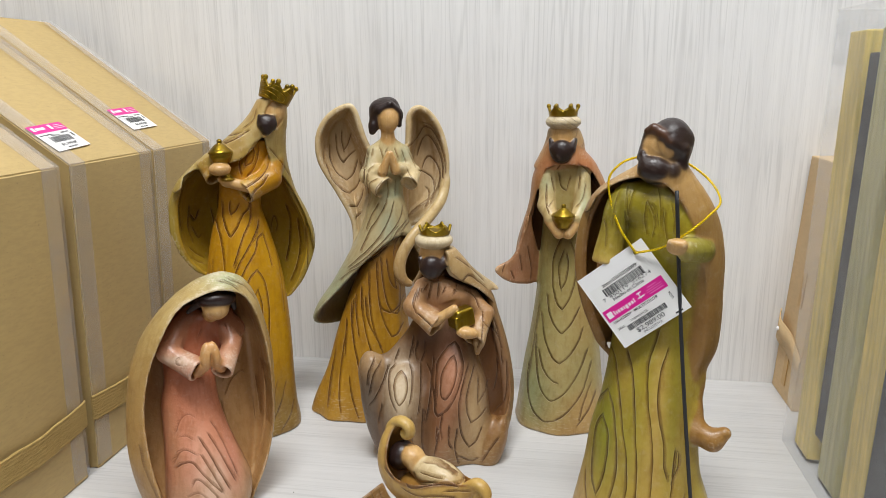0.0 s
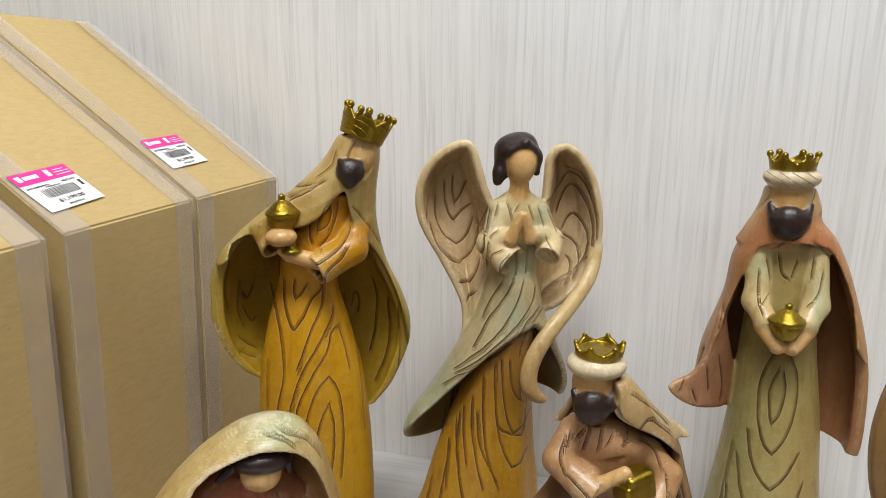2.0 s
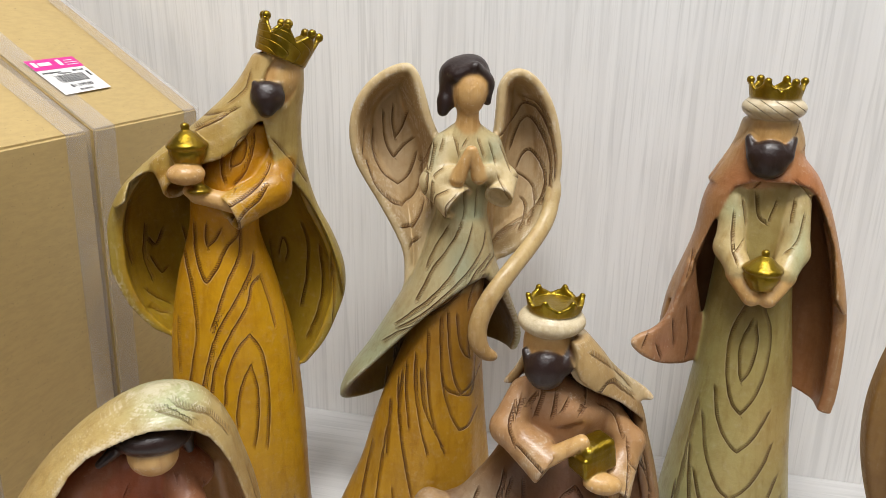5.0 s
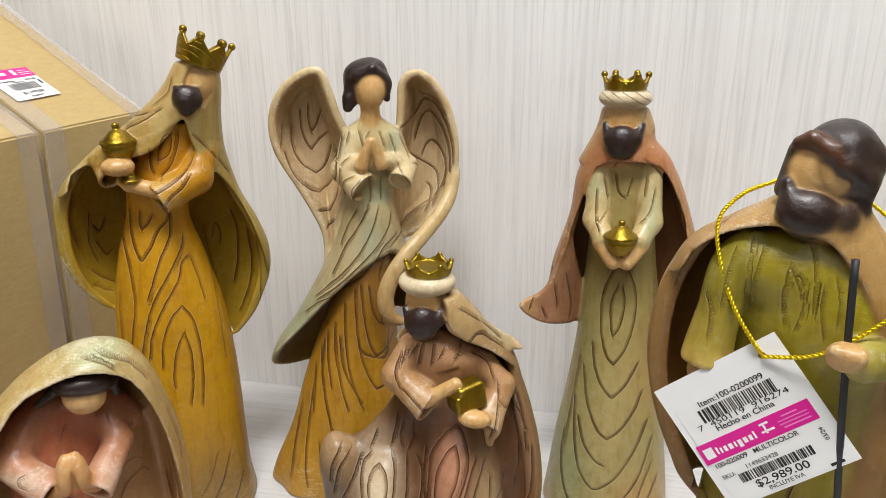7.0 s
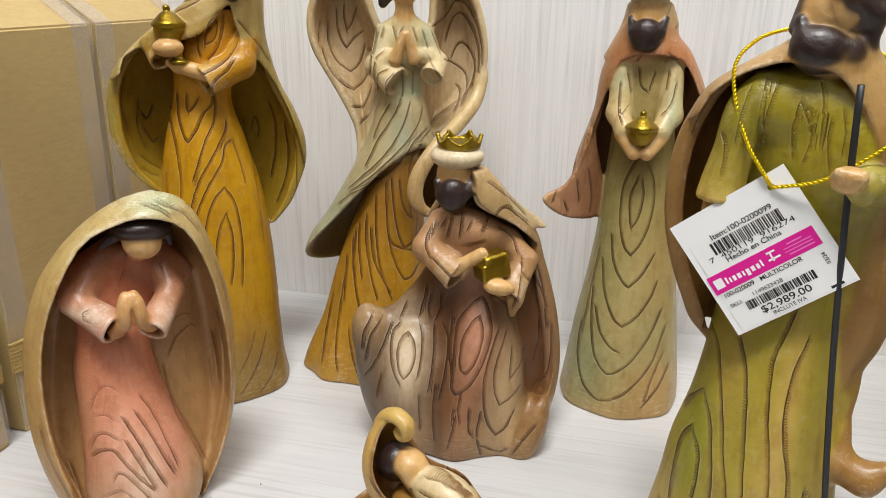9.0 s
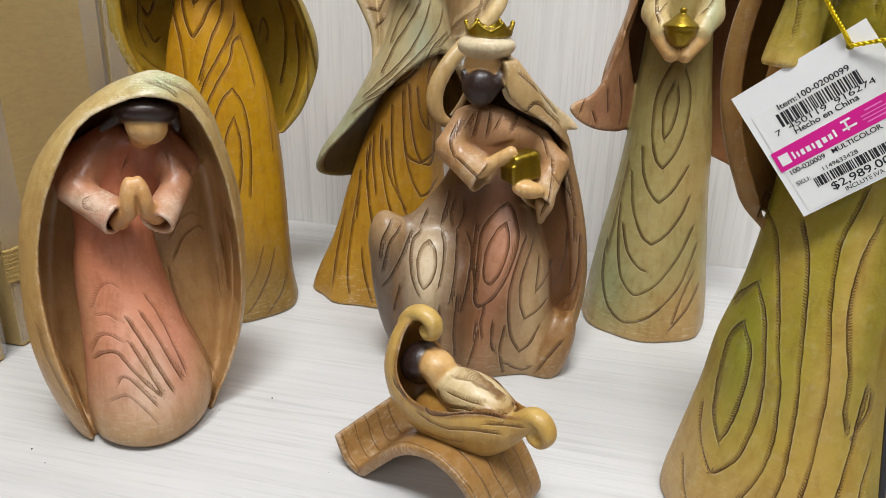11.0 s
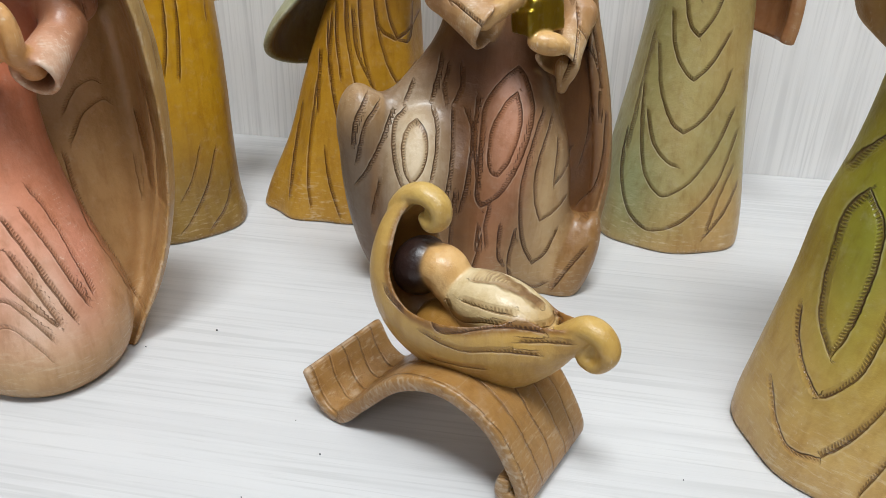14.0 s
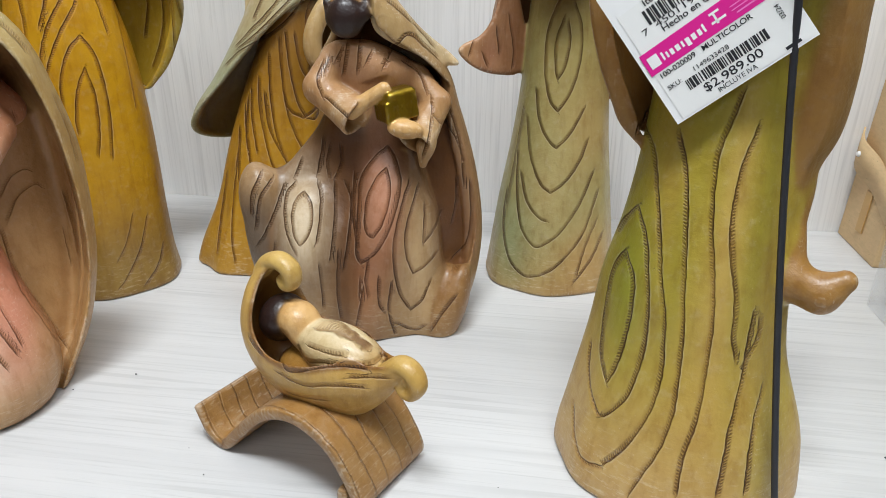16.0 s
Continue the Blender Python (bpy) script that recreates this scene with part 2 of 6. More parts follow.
ROD = flat_mat("black_rod", (0.02, 0.02, 0.024), 0.45)
PLASTER = flat_mat("shop_paint", (0.42, 0.42, 0.41), 0.8, scale=6)

# ---------------------------------------------------------------- mesh helpers
def part(name, bm, material, parent=None, label="", smooth=False):
    me = bpy.data.meshes.new(name)
    bmesh.ops.recalc_face_normals(bm, faces=bm.faces)
    bm.to_mesh(me)
    bm.free()
    me.materials.append(material)
    if smooth:
        me.shade_smooth()
    ob = new(name, me)
    ob.parent = parent
    if label:
        tagged(ob, label)
    return ob


def slab(bm, x0, x1, y0, y1, z0, z1, bevel=0.0):
    r = bmesh.ops.create_cube(bm, size=1.0, matrix=Matrix.LocRotScale(((x0 + x1) / 2, (y0 + y1) / 2, (z0 + z1) / 2), None, (x1 - x0, y1 - y0, z1 - z0)))
    if bevel:
        edges = list({e for v in r["verts"] for e in v.link_edges})
        bmesh.ops.bevel(bm, geom=edges, offset=bevel, segments=2, affect="EDGES", profile=0.6)
    return bm


def prism(bm, profile, y0, y1, bevel=0.0):
    """A solid of the x-z profile between two y planes."""
    a = [bm.verts.new((x, y0, z)) for x, z in profile]
    b = [bm.verts.new((x, y1, z)) for x, z in profile]
    n = len(profile)
    bm.faces.new(a)
    bm.faces.new(b[::-1])
    for i in range(n):
        bm.faces.new((a[i], b[i], b[(i + 1) % n], a[(i + 1) % n]))
    if bevel:
        bmesh.ops.bevel(bm, geom=list(bm.edges), offset=bevel, segments=2, affect="EDGES")
    return bm


def words(text, size, m, parent, mat=INK, bold=0.0, width=None):
    """A line of print as a mesh: baseline start at the origin of m; width squeezes it."""
    cu = bpy.data.curves.new("print", "FONT")
    cu.body, cu.size, cu.extrude, cu.offset = text, size, 0.00004, bold
    ob = bpy.data.objects.new("print", cu)
    scene.collection.objects.link(ob)
    bpy.context.view_layer.update()
    me = bpy.data.meshes.new_from_object(ob.evaluated_get(bpy.context.evaluated_depsgraph_get()))
    w = ob.dimensions.x
    bpy.data.objects.remove(ob)
    bpy.data.curves.remove(cu)
    me.transform(m @ Matrix.Diagonal(((width / w) if width else 1, 1, 1, 1)))
    me.materials.clear()
    me.materials.append(mat)
    out = new("print", me)
    out.parent = parent
    return out


# ---------------------------------------------------------------- sculpting with distance fields (millimetres)
def spline_table(keys, lo, hi, n=400):
    """Smooth curves through rows (z, a, b, ...), sampled from lo to hi."""
    k = np.array(sorted(keys), float)
    z, v = k[:, 0], k[:, 1:]
    m = np.gradient(v, z, axis=0)
    zz = np.clip(np.linspace(lo, hi, n), z[0], z[-1])
    i = np.clip(np.searchsorted(z, zz, side="right") - 1, 0, len(z) - 2)
    h = (z[i + 1] - z[i])
    s = ((zz - z[i]) / h)[:, None]
    h = h[:, None]
    out = (2 * s**3 - 3 * s**2 + 1) * v[i] + (s**3 - 2 * s**2 + s) * h * m[i] + (-2 * s**3 + 3 * s**2) * v[i + 1] + (s**3 - s**2) * h * m[i + 1]
    return np.linspace(lo, hi, n), out


def smin(a, b, k):
    h = np.clip(0.5 + 0.5 * (b - a) / k, 0, 1)
    return b + (a - b) * h - k * h * (1 - h)


def smax(a, b, k):
    return -smin(-a, -b, k)


class Prim:
    """One shape: its distance function, its box, its paint and its grain."""

    def __init__(self, f, lo, hi):
        self.f, self.lo, self.hi = f, np.array(lo, float), np.array(hi, float)
        self.paint, self.grain, self.gold, self.k, self.cut, self.carve = None, None, 0.0, 2.0, False, 1.0


def ell(c, r, turn=(0, 0, 0)):
    c, r = np.array(c, float), np.array(r, float)
    R = np.array(Euler([radians(a) for a in turn]).to_matrix()).T

    def f(x, y, z):
        x, y, z = x - c[0], y - c[1], z - c[2]
        if any(turn):
            x, y, z = (R[i, 0] * x + R[i, 1] * y + R[i, 2] * z for i in range(3))
        k0 = np.sqrt((x / r[0]) ** 2 + (y / r[1]) ** 2 + (z / r[2]) ** 2)
        k1 = np.sqrt((x / r[0] ** 2) ** 2 + (y / r[1] ** 2) ** 2 + (z / r[2] ** 2) ** 2) + 1e-6
        return k0 * (k0 - 1) / k1
    m = r.max() if any(turn) else r
    return Prim(f, c - m, c + m)


def cone(a, b, ra, rb, flat=1.0):
    """A round-ended limb from a to b."""
    a, b = np.array(a, float), np.array(b, float)
    d = b - a
    dd = d @ d

    def f(x, y, z):
        t = np.clip(((x - a[0]) * d[0] + (y - a[1]) * d[1] + (z - a[2]) * d[2]) / dd, 0, 1)
        q = np.sqrt((x - a[0] - t * d[0]) ** 2 + ((y - a[1] - t * d[1]) / flat) ** 2 + (z - a[2] - t * d[2]) ** 2)
        return (q - (ra + (rb - ra) * t)) * min(1.0, flat)
    m = max(ra, rb) * max(1, flat)
    return Prim(f, np.minimum(a, b) - m, np.maximum(a, b) + m)


def bell(a, b, ra, rb, deep=0.45, th=1.9):
    """A sleeve from a to b, cut off square and hollow at b."""
    a, b = np.array(a, float), np.array(b, float)
    d = b - a
    size = math.sqrt(d @ d)

    def f(x, y, z):
        t = ((x - a[0]) * d[0] + (y - a[1]) * d[1] + (z - a[2]) * d[2]) / (size * size)
        c = np.clip(t, 0, 1)
        q = np.sqrt((x - a[0] - c * d[0]) ** 2 + (y - a[1] - c * d[1]) ** 2 + (z - a[2] - c * d[2]) ** 2)
        q = np.where(t > 1, np.sqrt(np.maximum(q * q - ((t - 1) * size) ** 2, 0)), q)
        r = ra + (rb - ra) * c ** 1.4
        solid = smax(q - r, (t - 1) * size, 1.2)
        return smax(solid, -np.maximum(q - r + th, (1 - deep - t) * size), 0.9)
    m = max(ra, rb)
    return Prim(f, np.minimum(a, b) - m, np.maximum(a, b) + m)


def loft(keys, fold=0.0, lobes=7, phase=0.0, z0=None, z1=None):
    """A body of elliptic sections; rows (z, cx, cy, rx, ry). fold: depth of the cloth folds."""
    k = np.array(sorted(keys), float)
    z0, z1 = k[0, 0] if z0 is None else z0, k[-1, 0] if z1 is None else z1
    zt, v = spline_table(keys, z0, z1)

    def q(x, y, z):
        cx, cy, rx, ry = (np.interp(z, zt, v[:, i]) for i in range(4))
        u, w = (x - cx) / rx, (y - cy) / ry
        r = np.sqrt(u * u + w * w)
        if fold:
            s = np.clip((z1 - z) / (z1 - z0), 0, 1)
            r = r / (1 + fold * s * np.cos(lobes * np.arctan2(u, -w) + phase))
        return (r - 1) * np.minimum(rx, ry) * 0.93

    def f(x, y, z):
        return smax(q(x, y, z), np.maximum(z - z1, z0 - z), 2.5)
    p = Prim(f, (np.min(v[:, 0] - v[:, 2]) - 3, np.min(v[:, 1] - v[:, 3]) - 3, z0), (np.max(v[:, 0] + v[:, 2]) + 3, np.max(v[:, 1] + v[:, 3]) + 3, z1))
    p.q = q
    p.axis = lambda z: [np.interp(z, zt, v[:, i]) for i in range(4)]
    return p


def path2(pts, x, z):
    """Distance to an x-z path, the place along it, and on which side."""
    P = np.array(pts, float)
    best, at, side = None, None, None
    for i, ((ax, az), (bx, bz)) in enumerate(zip(P[:-1], P[1:])):
        ex, ez = bx - ax, bz - az
        t = np.clip(((x - ax) * ex + (z - az) * ez) / (ex * ex + ez * ez), 0, 1)
        dx, dz = x - ax - ex * t, z - az - ez * t
        q = dx * dx + dz * dz
        s = np.sign(ex * dz - ez * dx)
        if best is None:
            best, at, side = q, i + t, s
        else:
            m = q < best
            best, at, side = np.where(m, q, best), np.where(m, i + t, at), np.where(m, s, side)
    return np.sqrt(best), at, side


def smooth_path(pts, n=5):
    """A rounder path through the same points."""
    P = np.array(pts, float)
    s = np.arange(len(P))
    _, v = spline_table([(a, *p) for a, p in zip(s, P)], 0, len(P) - 1, (len(P) - 1) * n + 1)
    return v


def rounded(pts, n=4):
    """A closed outline, rounded."""
    P = list(pts)
    V = smooth_path(P[-2:] + P + P[:2], n)
    return V[2 * n:(2 + len(P)) * n]


def poly2(pts, x, z):
    """Signed distance to an x-z outline, negative inside."""
    P = np.array(pts, float)
    d = None
    inside = None
    for (ax, az), (bx, bz) in zip(P, np.roll(P, -1, 0)):
        ex, ez = bx - ax, bz - az
        wx, wz = x - ax, z - az
        t = np.clip((wx * ex + wz * ez) / (ex * ex + ez * ez + 1e-9), 0, 1)
        q = (wx - ex * t) ** 2 + (wz - ez * t) ** 2
        d = q if d is None else np.minimum(d, q)
        cross = ((az > z) != (bz > z)) & (x < ex * (z - az) / (ez if abs(ez) > 1e-9 else 1e-9) + ax)
        inside = cross if inside is None else inside ^ cross
    return np.where(inside, -1.0, 1.0) * np.sqrt(d)


def shell(keys, th, opening, yopen, below=None, fold=0.0, lobes=5, phase=0.0):
    """Cloth of thickness th: a hollow loft with a front opening (x-z outline, in front of yopen(x, z)); below: what is cut away under the hem."""
    body = loft(keys, fold, lobes, phase)
    opening = rounded(opening, 3)

    def f(x, y, z):
        d = body.q(x, y, z)
        d = np.abs(d + th / 2) - th / 2
        d = smax(d, np.maximum(z - body.hi[2], body.lo[2] - z), 2)
        r = np.maximum(poly2(opening, x, z), y - (yopen(x, z) if callable(yopen) else yopen))
        d = smax(d, -r, 1.6)
        return d if below is None else smax(d, below(x, y, z), 1.6)
    p = Prim(f, body.lo, body.hi)
    p.inner = lambda x, y, z: 0.5 - (body.q(x, y, z) + th * 0.62) / 1.4
    p.axis = body.axis
    return p


def plate(outline, ymid, th, lo_y, hi_y, bowl=0.0, reach=16.0):
    """A plate with an x-z outline around the surface y = ymid(x, z), hollowed by bowl towards its middle."""
    P = rounded(outline)

    def f(x, y, z):
        d2 = poly2(P, x, z)
        s = np.clip((-d2 - 3.5) / (reach - 4), 0, 1)
        s = s * s * (3 - 2 * s)
        y0 = ymid(x, z) + bowl * s
        t = th * (1.15 - 0.3 * s)
        return smax(d2, np.abs(y - y0) - t / 2, 3.0)
    p = Prim(f, (P[:, 0].min(), lo_y, P[:, 1].min()), (P[:, 0].max(), hi_y, P[:, 1].max()))
    p.edge = lambda x, z: poly2(P, x, z)
    return p


def crown(c, r0, r1, h, n=7, tilt=(0, 0, 0), th=2.0, dip=0.42, ball=1.0):
    c = np.array(c, float)
    R = np.array(Euler([radians(a) for a in tilt]).to_matrix()).T

    def f(x, y, z):
        x, y, z = x - c[0], y - c[1], z - c[2]
        x, y, z = (R[i, 0] * x + R[i, 1] * y + R[i, 2] * z for i in range(3))
        r = np.sqrt(x * x + y * y)
        wall = np.abs(r - (r0 + (r1 - r0) * z / h)) - th / 2
        saw = np.abs(((np.arctan2(y, x) / (2 * math.pi) * n) % 1.0) - 0.5) * 2
        d = np.maximum(wall, np.maximum(-z, z - h * (1 - dip + dip * saw)))
        base = np.maximum(r - r0, np.abs(z - 1.5) - 1.5)
        d = np.minimum(d, base)
        for i in range(n):
            a = 2 * math.pi * i / n
            d = np.minimum(d, np.sqrt((x - r1 * math.cos(a)) ** 2 + (y - r1 * math.sin(a)) ** 2 + (z - h) ** 2) - th * ball)
        return d
    m = max(r1, h) + h * 0.4 + 3
    p = Prim(f, c - m, c + m)
    return p


def box(c, half, rnd, turn=(0, 0, 0)):
    c = np.array(c, float)
    R = np.array(Euler([radians(a) for a in turn]).to_matrix()).T

    def f(x, y, z):
        x, y, z = x - c[0], y - c[1], z - c[2]
        x, y, z = (R[i, 0] * x + R[i, 1] * y + R[i, 2] * z for i in range(3))
        q = [np.abs(a) - b + rnd for a, b in zip((x, y, z), half)]
        return np.sqrt(sum(np.maximum(a, 0) ** 2 for a in q)) + np.minimum(np.maximum(q[0], np.maximum(q[1], q[2])), 0) - rnd
    m = max(half) * 1.5
    return Prim(f, c - m, c + m)


def turned(c, prof):
    """A turned vessel: rows (height, radius) above c."""
    keys = [(c[2] + h, c[0], c[1], r, r) for h, r in prof]
    return loft(keys)


def knots(rows, pitch=6.0, p=1.45, axis=None):
    """Grain lines in nested pointed ovals round knots (u, z, tall)."""
    def g(x, y, z):
        if axis:
            cx, cy, rx, ry = axis(z)
            u = np.arctan2(x - cx, -(y - cy) * rx / np.maximum(ry, 1)) * rx
        else:
            u = x
        best = None
        for ku, kz, tall in rows:
            d = (np.abs(u - ku) ** p + (np.abs(z - kz) / tall) ** p) ** (1 / p)
            e = np.exp(-np.minimum(d, 300) / 5.0)
            best = e if best is None else best + e
        return np.maximum(-5.0 * np.log(best + 1e-30), 0) / pitch
    return g


CUT = lambda x, y, z: 0 * x  # parts whose grain is carved stroke by stroke


class Sculpture:
    def __init__(self, name, label, category="figurine"):
        self.name, self.label, self.category, self.prims, self.strokes = name, label, category, [], []

    def add(self, prim, paint, grain=None, k=2.0, gold=0.0, carve=1.0):
        prim.paint, prim.grain, prim.k, prim.gold, prim.carve = paint, grain, k, gold, carve
        self.prims.append(prim)
        return prim

    def carve(self, *pts, w=1.0, side=1):
        """A carved grain stroke through points (x, z) seen from the front; a point given twice is a sharp corner."""
        runs = [[pts[0]]]
        for p in pts[1:]:
            if p == runs[-1][-1]:
                runs.append([p])
            else:
                runs[-1].append(p)
        for r in runs:
            if len(r) > 1:
                self.strokes.append((smooth_path(r, 6) if len(r) > 2 else np.array(r, float), w, side))

    def cut(self, prim, k=1.5):
        prim.cut, prim.k = True, k
        self.prims.append(prim)

    def build(self, place, h=0.85):
        lo = np.min([p.lo for p in self.prims if not p.cut], 0) - 4
        hi = np.max([p.hi for p in self.prims if not p.cut], 0) + 4
        lo[2] = max(lo[2], -2.0)
        n = np.ceil((hi - lo) / h).astype(int) + 1
        ax = [(lo[i] + h * np.arange(n[i])).astype(np.float32) for i in range(3)]
        F = np.full(n, 30.0, np.float32)
        for p in self.prims:
            a = np.clip(((p.lo - 6 - lo) / h).astype(int), 0, n - 1)
            b = np.clip(((p.hi + 6 - lo) / h).astype(int) + 2, 1, n)
            if np.any(b <= a):
                continue
            s = tuple(slice(i, j) for i, j in zip(a, b))
            d = p.f(ax[0][s[0]][:, None, None], ax[1][s[1]][None, :, None], ax[2][s[2]][None, None, :])
            F[s] = smax(F[s], -d, p.k) if p.cut else smin(F[s], d, p.k)
        F = np.maximum(F, -ax[2][None, None, :])
        F[[0, -1]], F[:, [0, -1]], F[:, :, [0, -1]] = 9, 9, 9
        verts, quads = surface_nets(F, lo, h)
        # how sharply the surface turns outwards, for brush-worn edges
        q = np.rint((verts - lo) / h).astype(int)
        step = max(2, round(2.4 / h))
        edge = np.zeros(len(verts))
        for i in range(3):
            for d in (-step, step):
                r = q.copy()
                r[:, i] = np.clip(r[:, i] + d, 0, n[i] - 1)
                edge += np.clip(F[r[:, 0], r[:, 1], r[:, 2]], -4, 4) / 6
        return self.finish(verts, quads, place, np.clip(edge / 0.9, 0, 1))

    def finish(self, verts, quads, place, edge):
        x, y, z = verts.T
        solid = [p for p in self.prims if not p.cut]
        D = np.full((len(solid), len(verts)), 50.0)
        for i, p in enumerate(solid):
            near = np.all((verts > p.lo - 8) & (verts < p.hi + 8), axis=1)
            if near.any():
                D[i, near] = p.f(x[near], y[near], z[near])
        W = np.exp(-np.clip(np.abs(D), 0, 40) / 0.32)
        W /= W.sum(0) + 1e-12
        best = W.argmax(0)
        color = np.zeros((len(verts), 4), np.float32)
        color[:, 3] = 1
        grain, mask, gold = (np.zeros(len(verts), np.float32) for _ in range(3))
        for i, p in enumerate(solid):
            m = W[i] > 0.004
            if not m.any():
                continue
            c = p.paint(x[m], y[m], z[m], p) if callable(p.paint) else np.array(p.paint)[None, :]
            color[m, :3] += W[i][m][:, None] * c
            gold[m] += W[i][m] * p.gold
            if p.grain is not None and p.grain is not CUT:
                b = best == i
                grain[b] = p.grain(x[b], y[b], z[b])
                mask[b] = np.clip((W[i][b] - 0.55) / 0.35, 0, 1) * p.carve
        far = np.full(len(verts), 3.4)
        run, weight = np.zeros(len(verts)), np.zeros(len(verts))
        ids = [i for i, p in enumerate(solid) if p.grain is CUT]
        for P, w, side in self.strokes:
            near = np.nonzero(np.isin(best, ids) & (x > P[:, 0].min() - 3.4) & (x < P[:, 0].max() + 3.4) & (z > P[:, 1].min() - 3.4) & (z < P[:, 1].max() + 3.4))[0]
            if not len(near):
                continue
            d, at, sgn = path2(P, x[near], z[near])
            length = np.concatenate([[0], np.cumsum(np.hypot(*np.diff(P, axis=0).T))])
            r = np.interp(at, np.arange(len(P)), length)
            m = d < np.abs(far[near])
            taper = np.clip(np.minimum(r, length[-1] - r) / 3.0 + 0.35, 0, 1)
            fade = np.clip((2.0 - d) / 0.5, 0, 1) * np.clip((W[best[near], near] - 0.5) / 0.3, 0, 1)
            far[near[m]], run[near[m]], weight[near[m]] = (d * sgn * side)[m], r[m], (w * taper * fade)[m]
        me = bpy.data.meshes.new(self.name)
        me.vertices.add(len(verts))
        me.vertices.foreach_set("co", (verts / 1000).astype(np.float32).ravel())
        me.loops.add(quads.size)
        me.loops.foreach_set("vertex_index", quads.astype(np.int32).ravel())
        me.polygons.add(len(quads))
        me.polygons.foreach_set("loop_start", np.arange(0, quads.size, 4, dtype=np.int32))
        me.update(calc_edges=True)
        me.validate()
        me.shade_smooth()
        a = me.attributes.new("paint", "FLOAT_COLOR", "POINT")
        a.data.foreach_set("color", color.ravel())
        for nm, arr in (("grain", grain), ("groove", mask), ("gold", gold), ("edge", edge.astype(np.float32)), ("cut_dist", far.astype(np.float32)), ("cut_run", run.astype(np.float32)), ("cut_weight", weight.astype(np.float32))):
            a = me.attributes.new(nm, "FLOAT", "POINT")
            a.data.foreach_set("value", arr)
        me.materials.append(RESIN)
        ob = new(self.name, me)
        ob.matrix_world = place
        return tagged(ob, self.label, self.category, group="resin nativity set")


def surface_nets(F, lo, h):
    """A quad mesh of the zero surface of the grid F."""
    S = F < 0
    nx, ny, nz = (i - 1 for i in F.shape)
    cnt = np.zeros((nx, ny, nz), np.uint8)
    offs = [(i, j, k) for i in (0, 1) for j in (0, 1) for k in (0, 1)]
    for i, j, k in offs:
        cnt += S[i:i + nx, j:j + ny, k:k + nz]
    I, J, K = np.nonzero((cnt > 0) & (cnt < 8))
    ids = np.full((nx, ny, nz), -1, np.int32)
    ids[I, J, K] = np.arange(len(I))
    val = {o: F[I + o[0], J + o[1], K + o[2]] for o in offs}
    acc, num = np.zeros((len(I), 3)), np.zeros(len(I))
    for o in offs:
        for axis in range(3):
            if o[axis] == 0:
                e = tuple(1 if i == axis else o[i] for i in range(3))
                a, b = val[o], val[e]
                m = (a < 0) != (b < 0)
                t = np.where(m, a / np.where(m, a - b, 1), 0)
                for i in range(3):
                    acc[:, i] += np.where(m, t if i == axis else o[i], 0)
                num += m
    verts = lo + h * (np.stack([I, J, K], 1) + acc / num[:, None])
    quads = []
    for axis in range(3):
        u, w = (axis + 1) % 3, (axis + 2) % 3
        A = [slice(1, -1)] * 3
        B = [slice(1, -1)] * 3
        A[axis], B[axis] = slice(0, -1), slice(1, None)
        s0, s1 = S[tuple(A)], S[tuple(B)]
        P = np.array(np.nonzero(s0 != s1)).T
        flip = s1[tuple(P.T)]
        P[:, u] += 1
        P[:, w] += 1
        q = []
        for du, dw in ((0, 0), (1, 0), (1, 1), (0, 1)):
            c = P.copy()
            c[:, u] -= du
            c[:, w] -= dw
            q.append(ids[c[:, 0], c[:, 1], c[:, 2]])
        q = np.stack(q, 1)
        q[flip] = q[flip][:, ::-1]
        quads.append(q)
    quads = np.concatenate(quads)
    return verts, quads[(quads >= 0).all(1)]


# ---------------------------------------------------------------- paint helpers
def ramp(axis, rows):
    """Airbrushed bands along an axis: rows (position, display colour)."""
    pos = [r[0] for r in rows]
    col = np.array([lin(*r[1]) for r in rows])

    def f(x, y, z, p):
        v = (x, y, z)[axis]
        return np.stack([np.interp(v, pos, col[:, i]) for i in range(3)], 1)
    return f


def dabs(base, spots):
    """Soft sprayed spots, some of them painted shade or sheen (centre x, z, radius x, z, display colour, strength),
    over a paint.
    """
    def f(x, y, z, p):
        c = base(x, y, z, p) if callable(base) else np.repeat(np.array(base)[None, :], len(x), 0)
        for sx, sz, rx, rz, col, k in spots:
            w = (k * np.exp(-((x - sx) / rx) ** 2 - ((z - sz) / rz) ** 2))[:, None]
            c = c * (1 - w) + np.array(lin(*col)) * w
        return c
    return f


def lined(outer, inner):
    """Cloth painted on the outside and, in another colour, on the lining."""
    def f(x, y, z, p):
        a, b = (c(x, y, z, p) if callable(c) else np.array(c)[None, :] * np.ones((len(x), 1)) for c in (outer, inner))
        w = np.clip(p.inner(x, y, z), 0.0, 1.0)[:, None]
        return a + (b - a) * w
    return f

